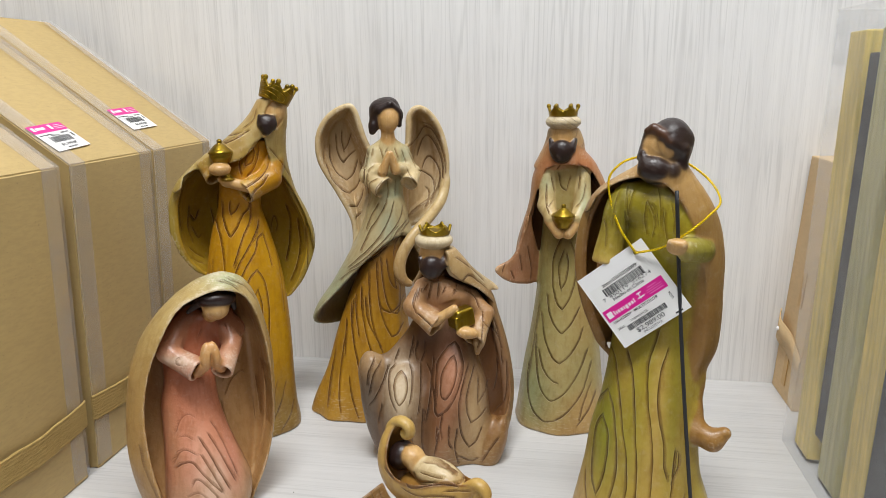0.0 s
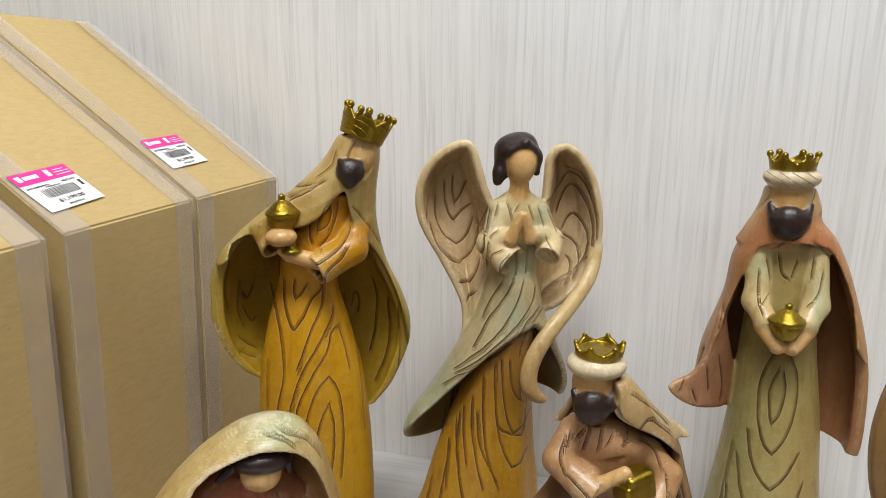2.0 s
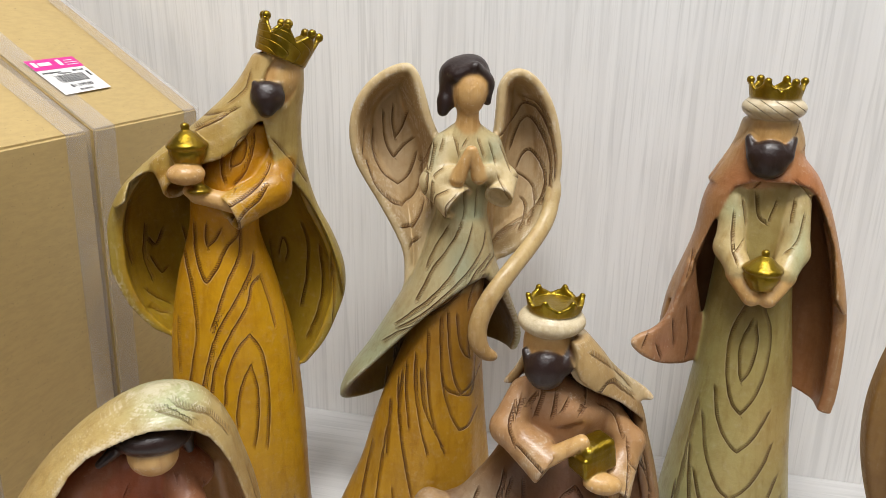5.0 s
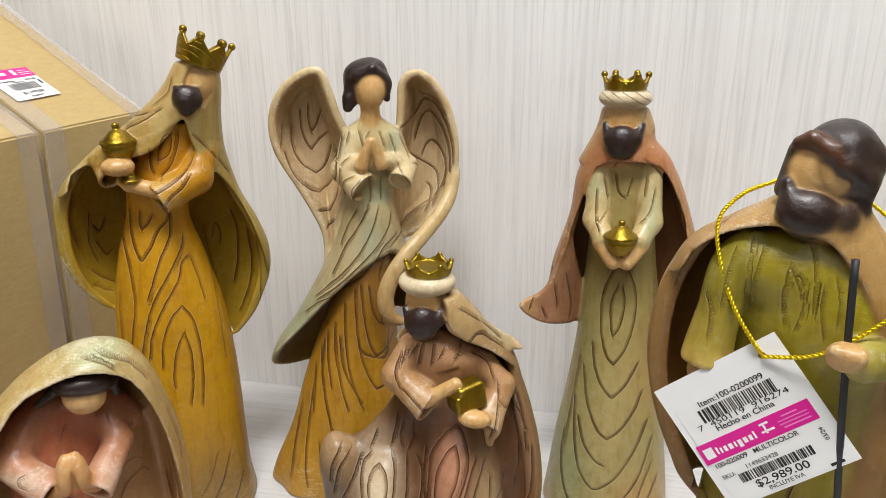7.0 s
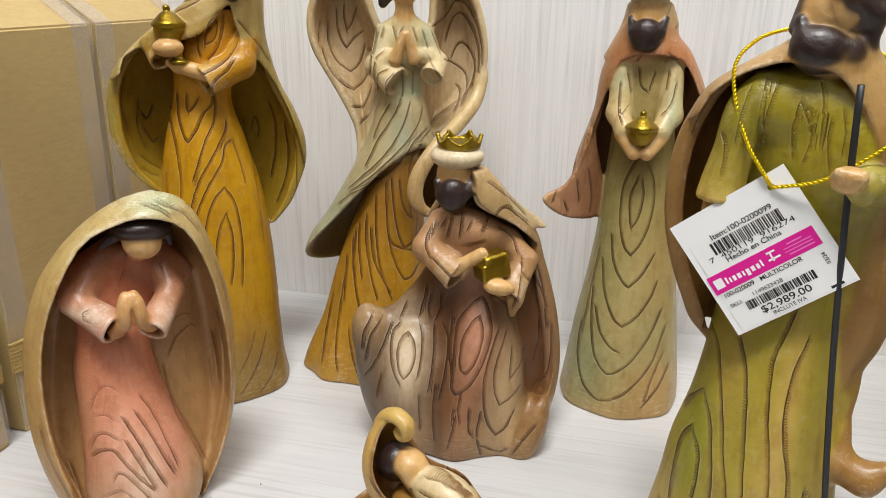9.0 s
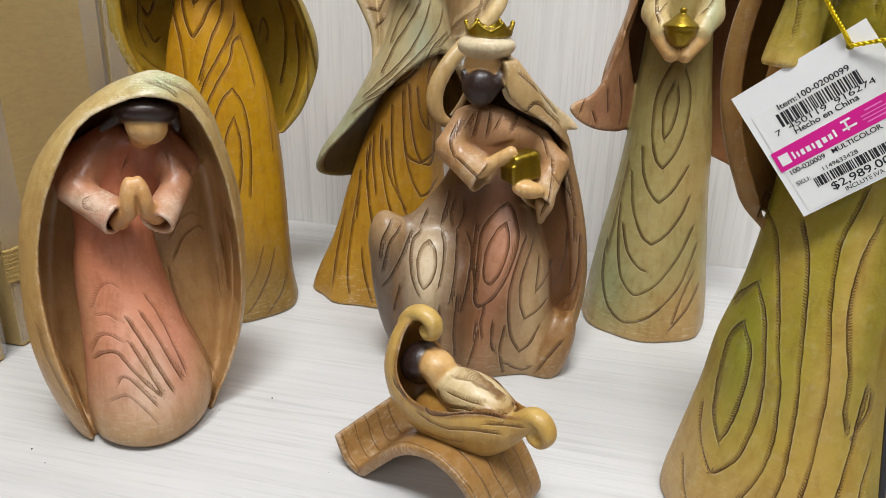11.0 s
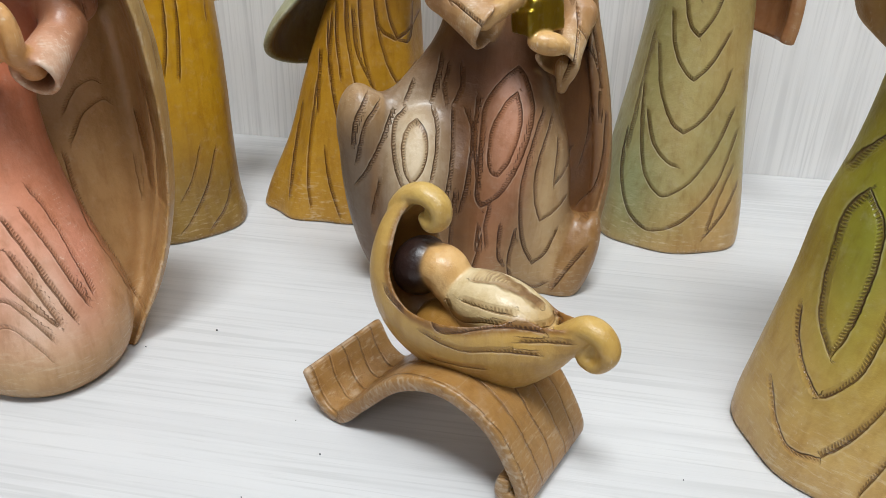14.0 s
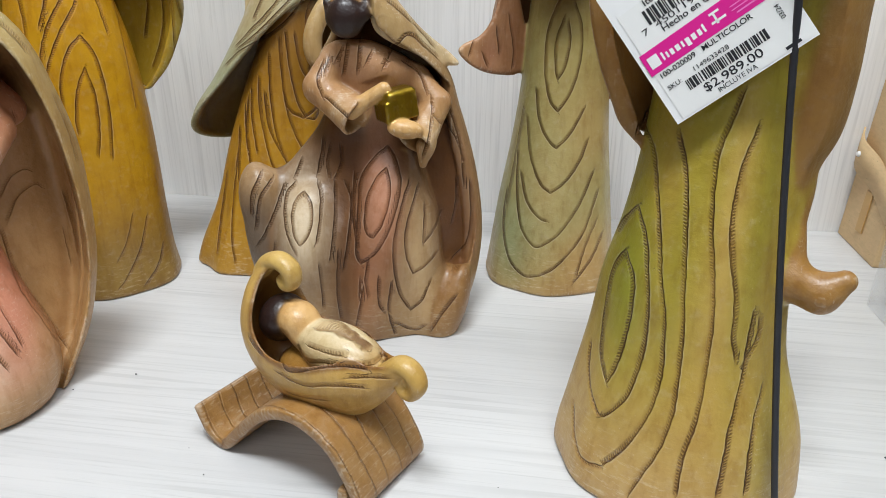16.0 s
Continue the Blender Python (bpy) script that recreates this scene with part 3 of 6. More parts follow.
# ---------------------------------------------------------------- shelf and shop
bm = bmesh.new()
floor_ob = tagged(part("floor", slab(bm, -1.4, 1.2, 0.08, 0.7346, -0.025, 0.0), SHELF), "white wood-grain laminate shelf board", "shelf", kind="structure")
bm = bmesh.new()
tagged(part("wall_back", slab(bm, -1.4, 1.2, 0.735, 0.785, -0.4, 1.2), WALL), "white laminate back panel with vertical grain", "wall", kind="structure")
for nm, (x0, x1, y0, y1, z0, z1), what in (
    ("shop_floor", (-4, 4, -5, 0.785, -1.02, -1.0), "floor"),
    ("ceiling", (-4, 4, -5, 0.785, 1.9, 1.95), "ceiling"),
    ("wall_south", (-4, 4, -5.1, -5, -1, 1.9), "wall"),
    ("wall_west", (-4.1, -4, -5, 0.785, -1, 1.9), "wall"),
    ("wall_east", (4, 4.1, -5, 0.785, -1, 1.9), "wall"),
    ("wall_north", (-4, 4, 0.785, 0.885, -1, 1.9), "wall"),
):
    bm = bmesh.new()
    tagged(part(nm, slab(bm, x0, x1, y0, y1, z0, z1), PLASTER), "plain painted shop " + what, what, kind="structure")


# ---------------------------------------------------------------- kraft boxes
def sticker(parent, m, w=0.042, h=0.0305):
    """A small price sticker lying in the x-y plane of m, with unreadable print as bars."""
    def piece(name, rects, z, mat, label=""):
        b = bmesh.new()
        for x0, x1, y0, y1 in rects:
            slab(b, x0 * w, x1 * w, y0 * h, y1 * h, z, z + 0.00015)
        b.transform(m)
        return part(name, b, mat, paper if name != "sticker" else parent, label)
    paper = piece("sticker", [(-.5, .5, -.5, .5)], 0.0, CARD, "white paper price sticker with magenta band")
    piece("band", [(-.5, .5, .2, .5)], 0.0002, PINK, "magenta printed band")
    tagged(piece("logo", [(-.44, -.36, .29, .43), (-.33, -.08, .31, .40), (0.06, .14, .28, .45), (.22, .40, .40, .415), (.2, .46, .335, .35), (.2, .46, .27, .285)], 0.0004, CARD), kind="stuff")
    random.seed(4)
    rects, x = [], -0.3
    while x < 0.28:
        d = random.choice((0.008, 0.014, 0.022))
        rects.append((x, x + d, -0.2, 0.02))
        x += d + random.choice((0.014, 0.024))
    tagged(piece("barcode", rects, 0.0003, INK), kind="stuff")
    def ticks(x0, x1, y0, y1, n):
        """A word too small to read: letter-sized bars."""
        step = (x1 - x0) / n
        return [(x0 + step * i, x0 + step * (i + random.choice((0.5, 0.65, 0.75))), y0 + random.choice((0, 0.01)), y1) for i in range(n)]
    tagged(piece("print", ticks(-.45, -.06, .085, .125, 12) + ticks(-.17, .1, .04, .07, 9) + ticks(.39, .44, -.1, .05, 2), 0.0003, INK), kind="stuff")
    for text, size, u, v, width in (("MULTI ANT", 0.0022, 0.16, 0.085, 0.24), ("$1,199.00", 0.0036, -0.22, -0.345, 0.46), ("INCLUYE IVA", 0.0019, -0.13, -0.45, 0.28)):
        words(text, size, m @ pose(u * w, v * h, 0.0004), paper, INK, 0.00003, width * w)


def kraft_box(y0, y1, label, stickers=()):
    thing = new("kraft_box")
    tagged(thing, label, "box", group="kraft gift boxes")
    thing.location = (0, (y0 + y1) / 2, 0)
    hw = (y1 - y0) / 2 - 0.001
    fx, sx, tz, lip = -0.468, -0.6365, 0.376, 0.254
    prof = [(-0.86, 0.0), (fx - 0.009, 0.0), (fx, lip), (sx, tz), (-0.86, tz)]
    part("carton", prism(bmesh.new(), prof, -hw, hw, 0.0012), KRAFT, thing)
    # clear film bands folded over both side edges, front and slope
    for side, name in ((-1, "film_strip"), (1, "film_strip")):
        y = side * hw
        a, b = sorted((y - side * 0.017, y + side * 0.0012))
        off = 0.0009
        pts = [(fx - 0.009 + off, 0.004), (fx + off, lip + 0.0005), (sx + 0.004, tz + off)]
        b2 = bmesh.new()
        ins = [(x - 0.0007, z - 0.0004) for x, z in pts]
        prism(b2, pts + ins[::-1], a, b)
        part(name, b2, TAPE, thing, "glossy clear plastic film strip")
    # jute ribbon round the lower part, a little slack between the edges
    base = lambda z: fx - 0.009 + 0.009 * z / lip
    nu, nv, wide = 36, 25, 0.0215
    b3 = bmesh.new()
    grid = []
    for i in range(nu + 1):
        u = i / nu
        y = -hw - 0.003 + (2 * hw + 0.006) * u
        sag = -0.0032 * math.sin(math.pi * u) + 0.0007 * noise.noise((u * 5, y0 * 40, 0))
        out = 0.0012 + 0.0022 * math.sin(math.pi * u) ** 0.5
        row = []
        for j in range(nv + 1):
            v = j / nv
            z = 0.0455 + sag + wide * v + 0.0006 * noise.noise((u * 14, v * 3, y0 * 30))
            thread = 0.0006 * abs(math.sin(math.pi * v * 8))
            row.append((b3.verts.new((base(z) + out + thread, y, z)), b3.verts.new((base(z) + out - 0.0009, y, z))))
        grid.append(row)
    for g, h in zip(grid, grid[1:]):
        for (p, pb), (q, qb), (r, rb), (w, wb) in zip(g, g[1:], h[1:], h):
            b3.faces.new((p, w, r, q))
            b3.faces.new((pb, qb, rb, wb))
        b3.faces.new((g[0][0], g[0][1], h[0][1], h[0][0]))
        b3.faces.new((g[-1][0], h[-1][0], h[-1][1], g[-1][1]))
    part("jute_ribbon", b3, JUTE, thing, "woven natural jute ribbon", True)
    for d, roll in stickers:
        # on the slope, d metres up from its lower edge
        s = Vector((sx - fx, 0, tz - lip)).normalized()
        up = Vector((0, 0, 1)) - s * s.z
        up.normalize()
        side = Vector((0, 1, 0))
        m = Matrix((( *[side.x], s.x, up.x, 0), (side.y, s.y, up.y, 0), (side.z, s.z, up.z, 0), (0, 0, 0, 1)))
        pos = Vector((fx, 0, lip)) + s * d + up * 0.0012
        sticker(thing, Matrix.Translation(pos + Vector((0, roll[1], 0))) @ m @ pose(0, 0, 0, 0, 0, roll[0]))
    return thing


kraft_box(0.352, 0.462, "brown kraft cardboard box with sloped lid and jute ribbon")
kraft_box(0.474, 0.584, "brown kraft cardboard box with sloped lid, price sticker and jute ribbon", [(0.0315, (5, -0.0293))])
kraft_box(0.588, 0.697, "brown kraft cardboard box beside the wall with a price sticker", [(0.045, (2.5, -0.0245))])

# ---------------------------------------------------------------- figurines
SKIN = lin(224, 184, 130)
HAIR = lin(48, 33, 33)
GOLD = lin(160, 136, 34)


def stand(x, y, yaw):
    return pose(x, y, 0, 0, 0, yaw)


def goblet(s, c, k=1.0, tall=1.0):
    t = tall
    s.add(turned(c, [(0, 4.2 * k), (2 * t, 5.2 * k), (8 * t, 8.2 * k), (11 * t, 8.8 * k)]), GOLD, gold=1, k=0.6)
    s.add(turned((c[0], c[1], c[2] + 10.5 * t), [(0, 9.4 * k), (2 * t, 9.4 * k), (5 * t, 6.8 * k), (8.5 * t, 3.4 * k), (10 * t, 1.8 * k)]), GOLD, gold=1, k=0.6)
    s.add(ell((c[0], c[1], c[2] + 21.5 * t), (2.3, 2.3, 2.0)), GOLD, gold=1, k=0.6)


def king_tall():
    s = Sculpture("king_figurine", "tall mustard-robed resin king figurine with gold crown and goblet")
    robe = loft([(0, -12, 0, 41, 37), (12, -12, 1, 39, 35), (45, -13, 2, 38, 33), (75, -13, 2, 37.5, 31), (110, -13, 2, 36, 29), (150, -14, 0, 32.5, 26), (185, -15, -1, 25, 21), (212, -14, -1, 18, 16), (228, -11, -2, 19, 17.5), (240, -8, -3, 20, 16.5), (254, -2, -5, 17, 13), (266, 6, -7, 10, 10)], 0.02, 6, 1.0)
    s.add(robe, dabs(ramp(2, [(0, (150, 122, 72)), (30, (168, 136, 68)), (66, (202, 156, 28)), (120, (212, 162, 14)), (190, (210, 158, 16)), (225, (206, 148, 12)), (250, (200, 142, 14))]), [(14, 12, 30, 12, (172, 148, 84), 0.5)]),
          CUT)
    # cape and hood
    keys = [(112, 6, 8, 14, 20), (121, 5, 8, 23, 24), (131, 1, 8, 36, 27), (147, -3, 8, 48.5, 30), (162, -7, 8, 58, 32), (178, -10, 7, 61.5, 33), (200, -14, 6, 59, 32), (217, -17, 5, 54, 30), (234, -15, 3, 47, 27), (250, -8, 0, 37, 24), (268, 4, -3, 25, 20), (285, 13.5, -7, 17, 16), (300, 18, -10, 12, 12)]
    opening = [(7, 268), (3, 266), (-10, 258), (-32, 246), (-46, 243.5), (-58, 236), (-66, 223), (-110, 216), (-110, 90), (90, 90), (90, 100), (62, 104), (51, 148), (45.5, 182), (37, 208), (26, 229), (15, 243), (10, 255), (8, 265)]
    hem = lambda x: np.interp(x, [-74, -67, -60, -55, -46, -20, 14, 24, 30, 36, 42, 48, 54], [188, 168, 157, 151, 146, 136, 123, 119, 119, 124, 133, 148, 174])
    cape = shell(keys, 4.0, opening, lambda x, z: np.interp(z, [200, 235, 255], [4.0, 2.0, 10.0]) + 0 * x, lambda x, y, z: hem(x) - z)
    s.add(cape, lined(ramp(2, [(120, (170, 150, 62)), (200, (172, 152, 70)), (240, (188, 168, 104)), (270, (196, 174, 118)), (300, (206, 180, 130))]), ramp(2, [(130, (188, 158, 46)), (190, (182, 150, 46)), (240, (168, 136, 48))])),
          CUT)
    s.cut(ell((18.5, -30, 287), (11, 15.5, 17), (0, 22, 0)))
    # head
    s.add(ell((18, -11.5, 288), (10, 11.5, 15.5), (0, 20, 0)), SKIN, k=0.8)
    s.add(ell((10.5, -23, 280), (8.4, 5.6, 7.4), (0, 15, 0)), HAIR, k=0.6)
    s.add(cone((9.8, -24, 277), (9.6, -25, 274), 5.2, 3.8), HAIR, k=3)
    s.add(cone((4.5, -21.5, 286), (8, -23.5, 280), 1.2, 4), HAIR, k=2)
    s.add(cone((17, -22, 286), (12, -24, 280), 1.2, 4), HAIR, k=2)
    s.add(crown((18.5, -12.5, 297.5), 11.8, 14.6, 16.5, 7, (0, 22, 0), 2.3, 0.4), GOLD, knots([(0, 300, 0.5)], 6), gold=1, k=0.5, carve=0.35)
    # scarf wrapped over the shoulder
    flap = plate([(4, 270), (-8, 272), (-22, 266), (-36, 256), (-47, 247), (-40, 243), (-26, 247), (-14, 250), (-4, 257), (3, 265)], lambda x, z: np.interp(x, [-47, -30, -12, 4], [-8, -19, -22, -21]) + 0.25 * (z - 256), 3.6, -34, 6, 0.0)
    s.add(flap, ramp(2, [(243, (178, 150, 74)), (270, (196, 168, 104))]), CUT, 1.6)
    # near arm across the body
    arm = CUT
    s.add(cone((16, -8, 247), (10, -20, 233), 8.5, 9), ramp(0, [(-12, (198, 150, 40)), (10, (192, 140, 12))]), arm, 3, carve=0.55)
    s.add(bell((11, -20, 233), (-12.5, -28, 223.5), 9, 9.8), ramp(0, [(-14, (210, 170, 76)), (-4, (198, 148, 24)), (12, (192, 140, 12))]), arm, 3)
    s.add(cone((-6, -27, 227), (-26, -24, 233), 5.0, 4.4), SKIN, k=1.0)
    s.add(cone((-26, -24, 233), (-30, -23, 235), 4.4, 3), SKIN, k=1.0)
    # far hand round the goblet
    s.add(bell((-42, -8, 245), (-35, -20, 236), 5, 7.5), ramp(2, [(226, (186, 146, 50)), (250, (168, 134, 56))]), arm, 2)
    goblet(s, (-29, -22, 245), 1.05, 1.0)
    s.add(ell((-30.5, -26, 244), (9, 7.5, 5.5)), SKIN, k=1.0)
    s.add(turned((-25, -25, 234), [(0, 6), (1.5, 6), (4, 3), (8, 3)]), GOLD, gold=1, k=0.6)
    # carved grain
    s.carve((-36.6, 202.7), (-35.2, 192.6), (-33.3, 177), (-33.3, 156.7), (-36.5, 140.8), (-41.3, 116.6), w=.8)
    s.carve((-29.6, 215.4), (-30.1, 199.2), (-27.7, 187.6), (-25.8, 184.4), (-25.8, 184.4), (-20, 192), (-14, 202.6), (-8, 209), (-7.3, 220.7))
    s.carve((-23.5, 215.4), (-24.4, 208.2), (-23.9, 202.7), (-23.9, 202.7), (-19.2, 207.1), (-16.3, 212.2))
    s.carve((-6.7, 216.9), (-8.5, 199.2), (-16.4, 183.5), (-25.6, 160.5))
    s.carve((-1.2, 197.6), (-3.2, 189.9), (-12.7, 174.5), (-21.6, 160.6), (-27.7, 145.3), (-34.2, 120.2))
    s.carve((1.1, 185.9), (-3.7, 181.5), (-7.1, 170.7), (-16.2, 157.3), (-25.3, 139.2), (-29.3, 121.1))
    s.carve((1.1, 185.9), (5, 170.2), (7.5, 154.6), w=.5)
    s.carve((-6.3, 155.6), (-13.8, 147.9), (-20, 132.8), (-22.3, 114.9))
    s.carve((-6.3, 155.6), (-0.7, 145), (1.8, 124.8), (1.3, 105), (-0.9, 85.6), side=-1)
    s.carve((-6.9, 138.7), (-13.2, 125.5), (-16.3, 109.6), (-16.3, 101.4))
    s.carve((-6.9, 138.7), (-4.1, 123.3), (-4.9, 103.7), (-7.9, 88), side=-1)
    s.carve((-41.7, 165.5), (-42.6, 156.8), (-44, 131.7), w=.4)
    s.carve((11.2, 190.8), (12.9, 172.6), (15.1, 147.3), (16, 111.2), w=.4)
    s.carve((-47, 202.9), (-51.3, 194.1), (-51.3, 194.1), (-54.4, 199.8))
    s.carve((-54.5, 188.5), (-50, 177.5), (-46.3, 179.7), w=.9)
    s.carve((-59, 171.9), (-53.7, 164.9), (-46.7, 158.9), w=.6)
    s.carve((-58.1, 163.6), (-52.7, 158.2), (-47.6, 154.7), w=.6)
    s.carve((16.6, 180.1), (18.9, 191.1), (21.5, 184), (20, 175.9), w=.6)
    s.carve((28.7, 203.5), (32.3, 189), (31.4, 166.8), (27.3, 148.4), w=.9)
    s.carve((38.2, 191.2), (39.9, 165.3), (35.7, 146.1), (28.6, 130.4), w=.9)
    s.carve((43, 187.6), (44.2, 163.6), (42.3, 138.6), w=.5)
    s.carve((-24.9, 263.6), (-14.6, 268), (-3.9, 274.1), w=.9)
    s.carve((-29.5, 267.7), (-18.6, 269.6), (-11.4, 272), w=.7)
    s.carve((11, 259), (20.5, 246.8), (29.9, 232.2), w=.7)
    s.carve((-1.9, 260.8), (-6.1, 257.1), (-9, 248.1), (-9.5, 244.1), (-9.5, 244.1), (-3.1, 248), (-0.7, 256), (-1.9, 260.8))
    s.carve((-13.4, 251.7), (-13.9, 242.8), (-12.9, 236.9), w=.9)
    s.carve((-8.3, 235.4), (-2, 242.4), (2.5, 253.1), (3.5, 261.8))
    s.carve((-13, 227.9), (-1.2, 233.8), (6.5, 240.3), (10.3, 246.3))
    s.carve((-10.6, 218.3), (-4.5, 225.1), (2.6, 230.3), (7.2, 236.2), w=.9)
    s.carve((12.4, 47.8), (5.5, 28.4), (-4.2, 12.7), (-10.6, 6.1), w=.7)
    s.carve((19.2, 27.2), (14.1, 14.6), (4.5, 4.5), w=.7)
    s.carve((4.7, 51), (-1.9, 33.2), (-9.3, 21.7), w=.5)
    s.carve((3.5, 291.7), (-0.3, 282.7), (-8.6, 275.9), w=.6)
    s.carve((-60.4, 225.6), (-64.6, 206.7), (-63.5, 186.7), w=.6)
    s.carve((-55.2, 208.2), (-57.9, 189.7), (-54.6, 174.3), w=.6)
    s.build(stand(-0.368, 0.578, 31.6))


def angel():
    s = Sculpture("angel_figurine", "cream and sage resin angel figurine with carved wings")
    skirt = loft([(0, -11, 2, 53, 42), (10, -11, 2, 50, 40), (42, -5, 3, 42, 35), (82, -1, 3, 34, 29), (110, 3, 3, 28, 25), (140, 8, 2, 21, 20), (170, 14, 1, 16, 16), (190, 15.5, 1, 14.5, 14)], 0.03, 9, 0.5)
    s.add(skirt, ramp(2, [(0, (192, 150, 64)), (30, (190, 146, 46)), (90, (186, 140, 34)), (130, (158, 116, 36)), (180, (150, 110, 60))]), CUT)
    torso = loft([(165, 11, 1, 18, 17), (190, 14.5, 1, 15.5, 14), (208, 15.5, 1, 14.5, 13), (232, 17, 2, 16, 13), (248, 17.5, 2, 18, 13), (257, 17.5, 2, 13, 10), (262, 17.5, 1, 7, 7)], 0.02, 8)
    sage = dabs(ramp(2, [(165, (176, 172, 140)), (205, (186, 180, 148)), (228, (208, 196, 158)), (250, (216, 202, 164))]), [(22, 205, 10, 18, (156, 176, 162), 0.75), (33, 246, 6, 12, (170, 190, 178), 0.8)])
    s.add(torso, sage, CUT)
    keys = [(74, 0, 2, 38, 38), (79, -2, 2, 46, 41), (86, -4, 2, 52, 41), (94, -4.5, 2, 54, 41), (102, -2.5, 2, 53.5, 41), (125, 8, 4, 48, 38), (157, 13, 3, 34, 28), (180, 14, 1, 23, 19), (206, 15.5, 1, 15.5, 14), (216, 16, 1.5, 11, 10)]
    hem = lambda x, y: np.minimum(137 + 0.78 * x - 1.1 * y, np.maximum(122 - 3 * (y - 5), 116))
    over = shell(keys, 3.6, [(-300, -300), (-299, -300), (-299, -299)], -200, lambda x, y, z: (hem(x, y) - z) * 0.6)
    s.add(over, lined(dabs(ramp(2, [(80, (160, 165, 135)), (120, (178, 178, 150)), (160, (190, 178, 146)), (200, (190, 178, 144))]), [(-30, 125, 22, 20, (164, 178, 160), 0.7), (14, 180, 8, 20, (158, 176, 164), 0.6), (22, 150, 10, 20, (206, 178, 130), 0.5)]), ramp(2, [(80, (146, 116, 50)), (150, (124, 96, 46))])),
          CUT)
    # wings with raised rims
    def feather(p_spots):
        base = dabs(ramp(2, [(150, (176, 158, 122)), (200, (202, 178, 142)), (250, (194, 166, 130)), (290, (200, 174, 136))]), p_spots)

        def f(x, y, z, p):
            c = base(x, y, z, p)
            w = np.clip(1 + p.edge(x, z) / 6.0, 0, 1)[:, None] * 0.95
            return c * (1 - w) + np.array(lin(236, 220, 190)) * w
        return f
    left = plate([(-16, 294), (-27, 291), (-38, 283), (-46, 271), (-49, 256), (-47, 241), (-41, 228), (-34, 216), (-23, 195), (-18, 180), (-17, 156), (-10, 160), (-4, 195), (6, 222), (4, 248), (-2, 264), (-6, 278), (-10, 289)],
                 lambda x, z: 8 + 0.10 * np.abs(x + 10) + 0 * z, 6.5, -2, 48, 19, 15)
    s.add(left, feather([(-24, 232, 10, 28, (212, 190, 166), 0.6)]), CUT, 3)
    right = plate([(36, 282), (42, 290), (51, 291), (60, 285), (68, 274), (74, 258), (77, 238), (75, 218), (67, 199), (54, 185), (40, 178), (28, 182), (27, 215), (31, 240), (34, 256), (35, 270)],
                  lambda x, z: 8 + 0.10 * np.abs(x - 36) + 0 * z, 6.5, -2, 48, 19, 15)
    s.add(right, feather([(58, 228, 10, 28, (218, 196, 172), 0.75), (68, 205, 10, 14, (206, 204, 182), 0.4)]), CUT, 3)
    rim = ramp(2, [(130, (196, 162, 116)), (165, (200, 174, 130)), (200, (214, 192, 150))])
    sweep = smooth_path([(74, 12, 222, 3.5), (68, 4, 204, 3.9), (56, -7, 191, 4.2), (41, -20, 179, 4.3), (29, -27, 166, 4.3), (22.5, -30, 153, 4.2), (22, -31, 142, 3.9), (26, -31, 134, 2.7), (32, -31, 131, 1.4)], 6)
    for a, b in zip(sweep, sweep[1:]):
        s.add(cone(a[:3], b[:3], a[3], b[3], 0.8), rim, None, 2.5)
    # head
    s.add(cone((17.5, -1, 252), (17, -3, 270), 7, 6.0), SKIN, k=3)
    s.add(ell((15.5, 3, 288), (12.6, 12.5, 11), (0, -10, 0)), HAIR, k=1)
    s.add(cone((8, 1, 288), (4.5, -2, 274), 6, 4.2), HAIR, k=6)
    s.add(cone((4.5, -2, 274), (3.0, -3, 269), 4.2, 3.2), HAIR, k=3)
    s.add(cone((21, 1, 291), (26, -3, 283), 6, 4.6), HAIR, k=6)
    s.add(cone((26, -3, 283), (28, -2, 274), 4.6, 2.2), HAIR, k=4)
    s.add(ell((17.8, -5, 279.5), (8.8, 9, 12.6)), SKIN, k=0.8)
    s.add(cone((9.5, -7, 288), (19, -10, 293), 3.2, 2.6), HAIR, k=3)
    s.add(cone((20, -9, 293), (27, -5, 286), 2.6, 2.6), HAIR, k=3)
    # arms and hands
    sleeve = dabs(ramp(2, [(205, (234, 216, 180)), (240, (228, 212, 178)), (255, (212, 204, 176))]), [(-4, 243, 5, 8, (172, 186, 174), 0.5), (33, 248, 6, 8, (170, 188, 180), 0.5)])
    gr = CUT
    for a, b, ra, rb, k in (((5, 0, 249), (0, -6, 230), 7, 8, 4), ((0, -7, 229), (11, -17, 236), 8, 4.6, 4), ((31, 0, 249), (37, -4, 232), 6.5, 6.6, 4), ((37, -4, 231), (24, -17, 237), 6.4, 4.2, 4)):
        s.add(cone(a, b, ra, rb), sleeve, gr, k)
    s.add(bell((-2, -6, 229), (11, -16, 219), 8.2, 11, 0.22), sleeve, gr, 3)
    s.add(bell((41, -4, 231), (34, -15, 222), 6, 8.6, 0.22), sleeve, gr, 3)
    s.add(cone((10, -18, 234), (16, -21, 250), 4.6, 2.6), SKIN, k=1)
    s.add(cone((22, -18, 235), (17.5, -21, 250), 4.6, 2.6), SKIN, k=1)
    # carved grain
    s.carve((11.3, 151.6), (12.6, 138), (15.9, 127.2), (20.5, 122.5), (20.5, 122.5), (19.4, 136.5), (22.7, 143.9))
    s.carve((5.9, 153), (7.1, 131.8), (10.3, 111.1), (15.3, 99.9), (15.3, 99.9), (22.9, 102.2), (25.4, 140.4))
    s.carve((2, 149.3), (1.8, 128.5), (3.7, 105.3), (8.8, 87.2), (13.7, 77.5), (13.7, 77.5), (19.9, 79.3), (26.2, 87.3))
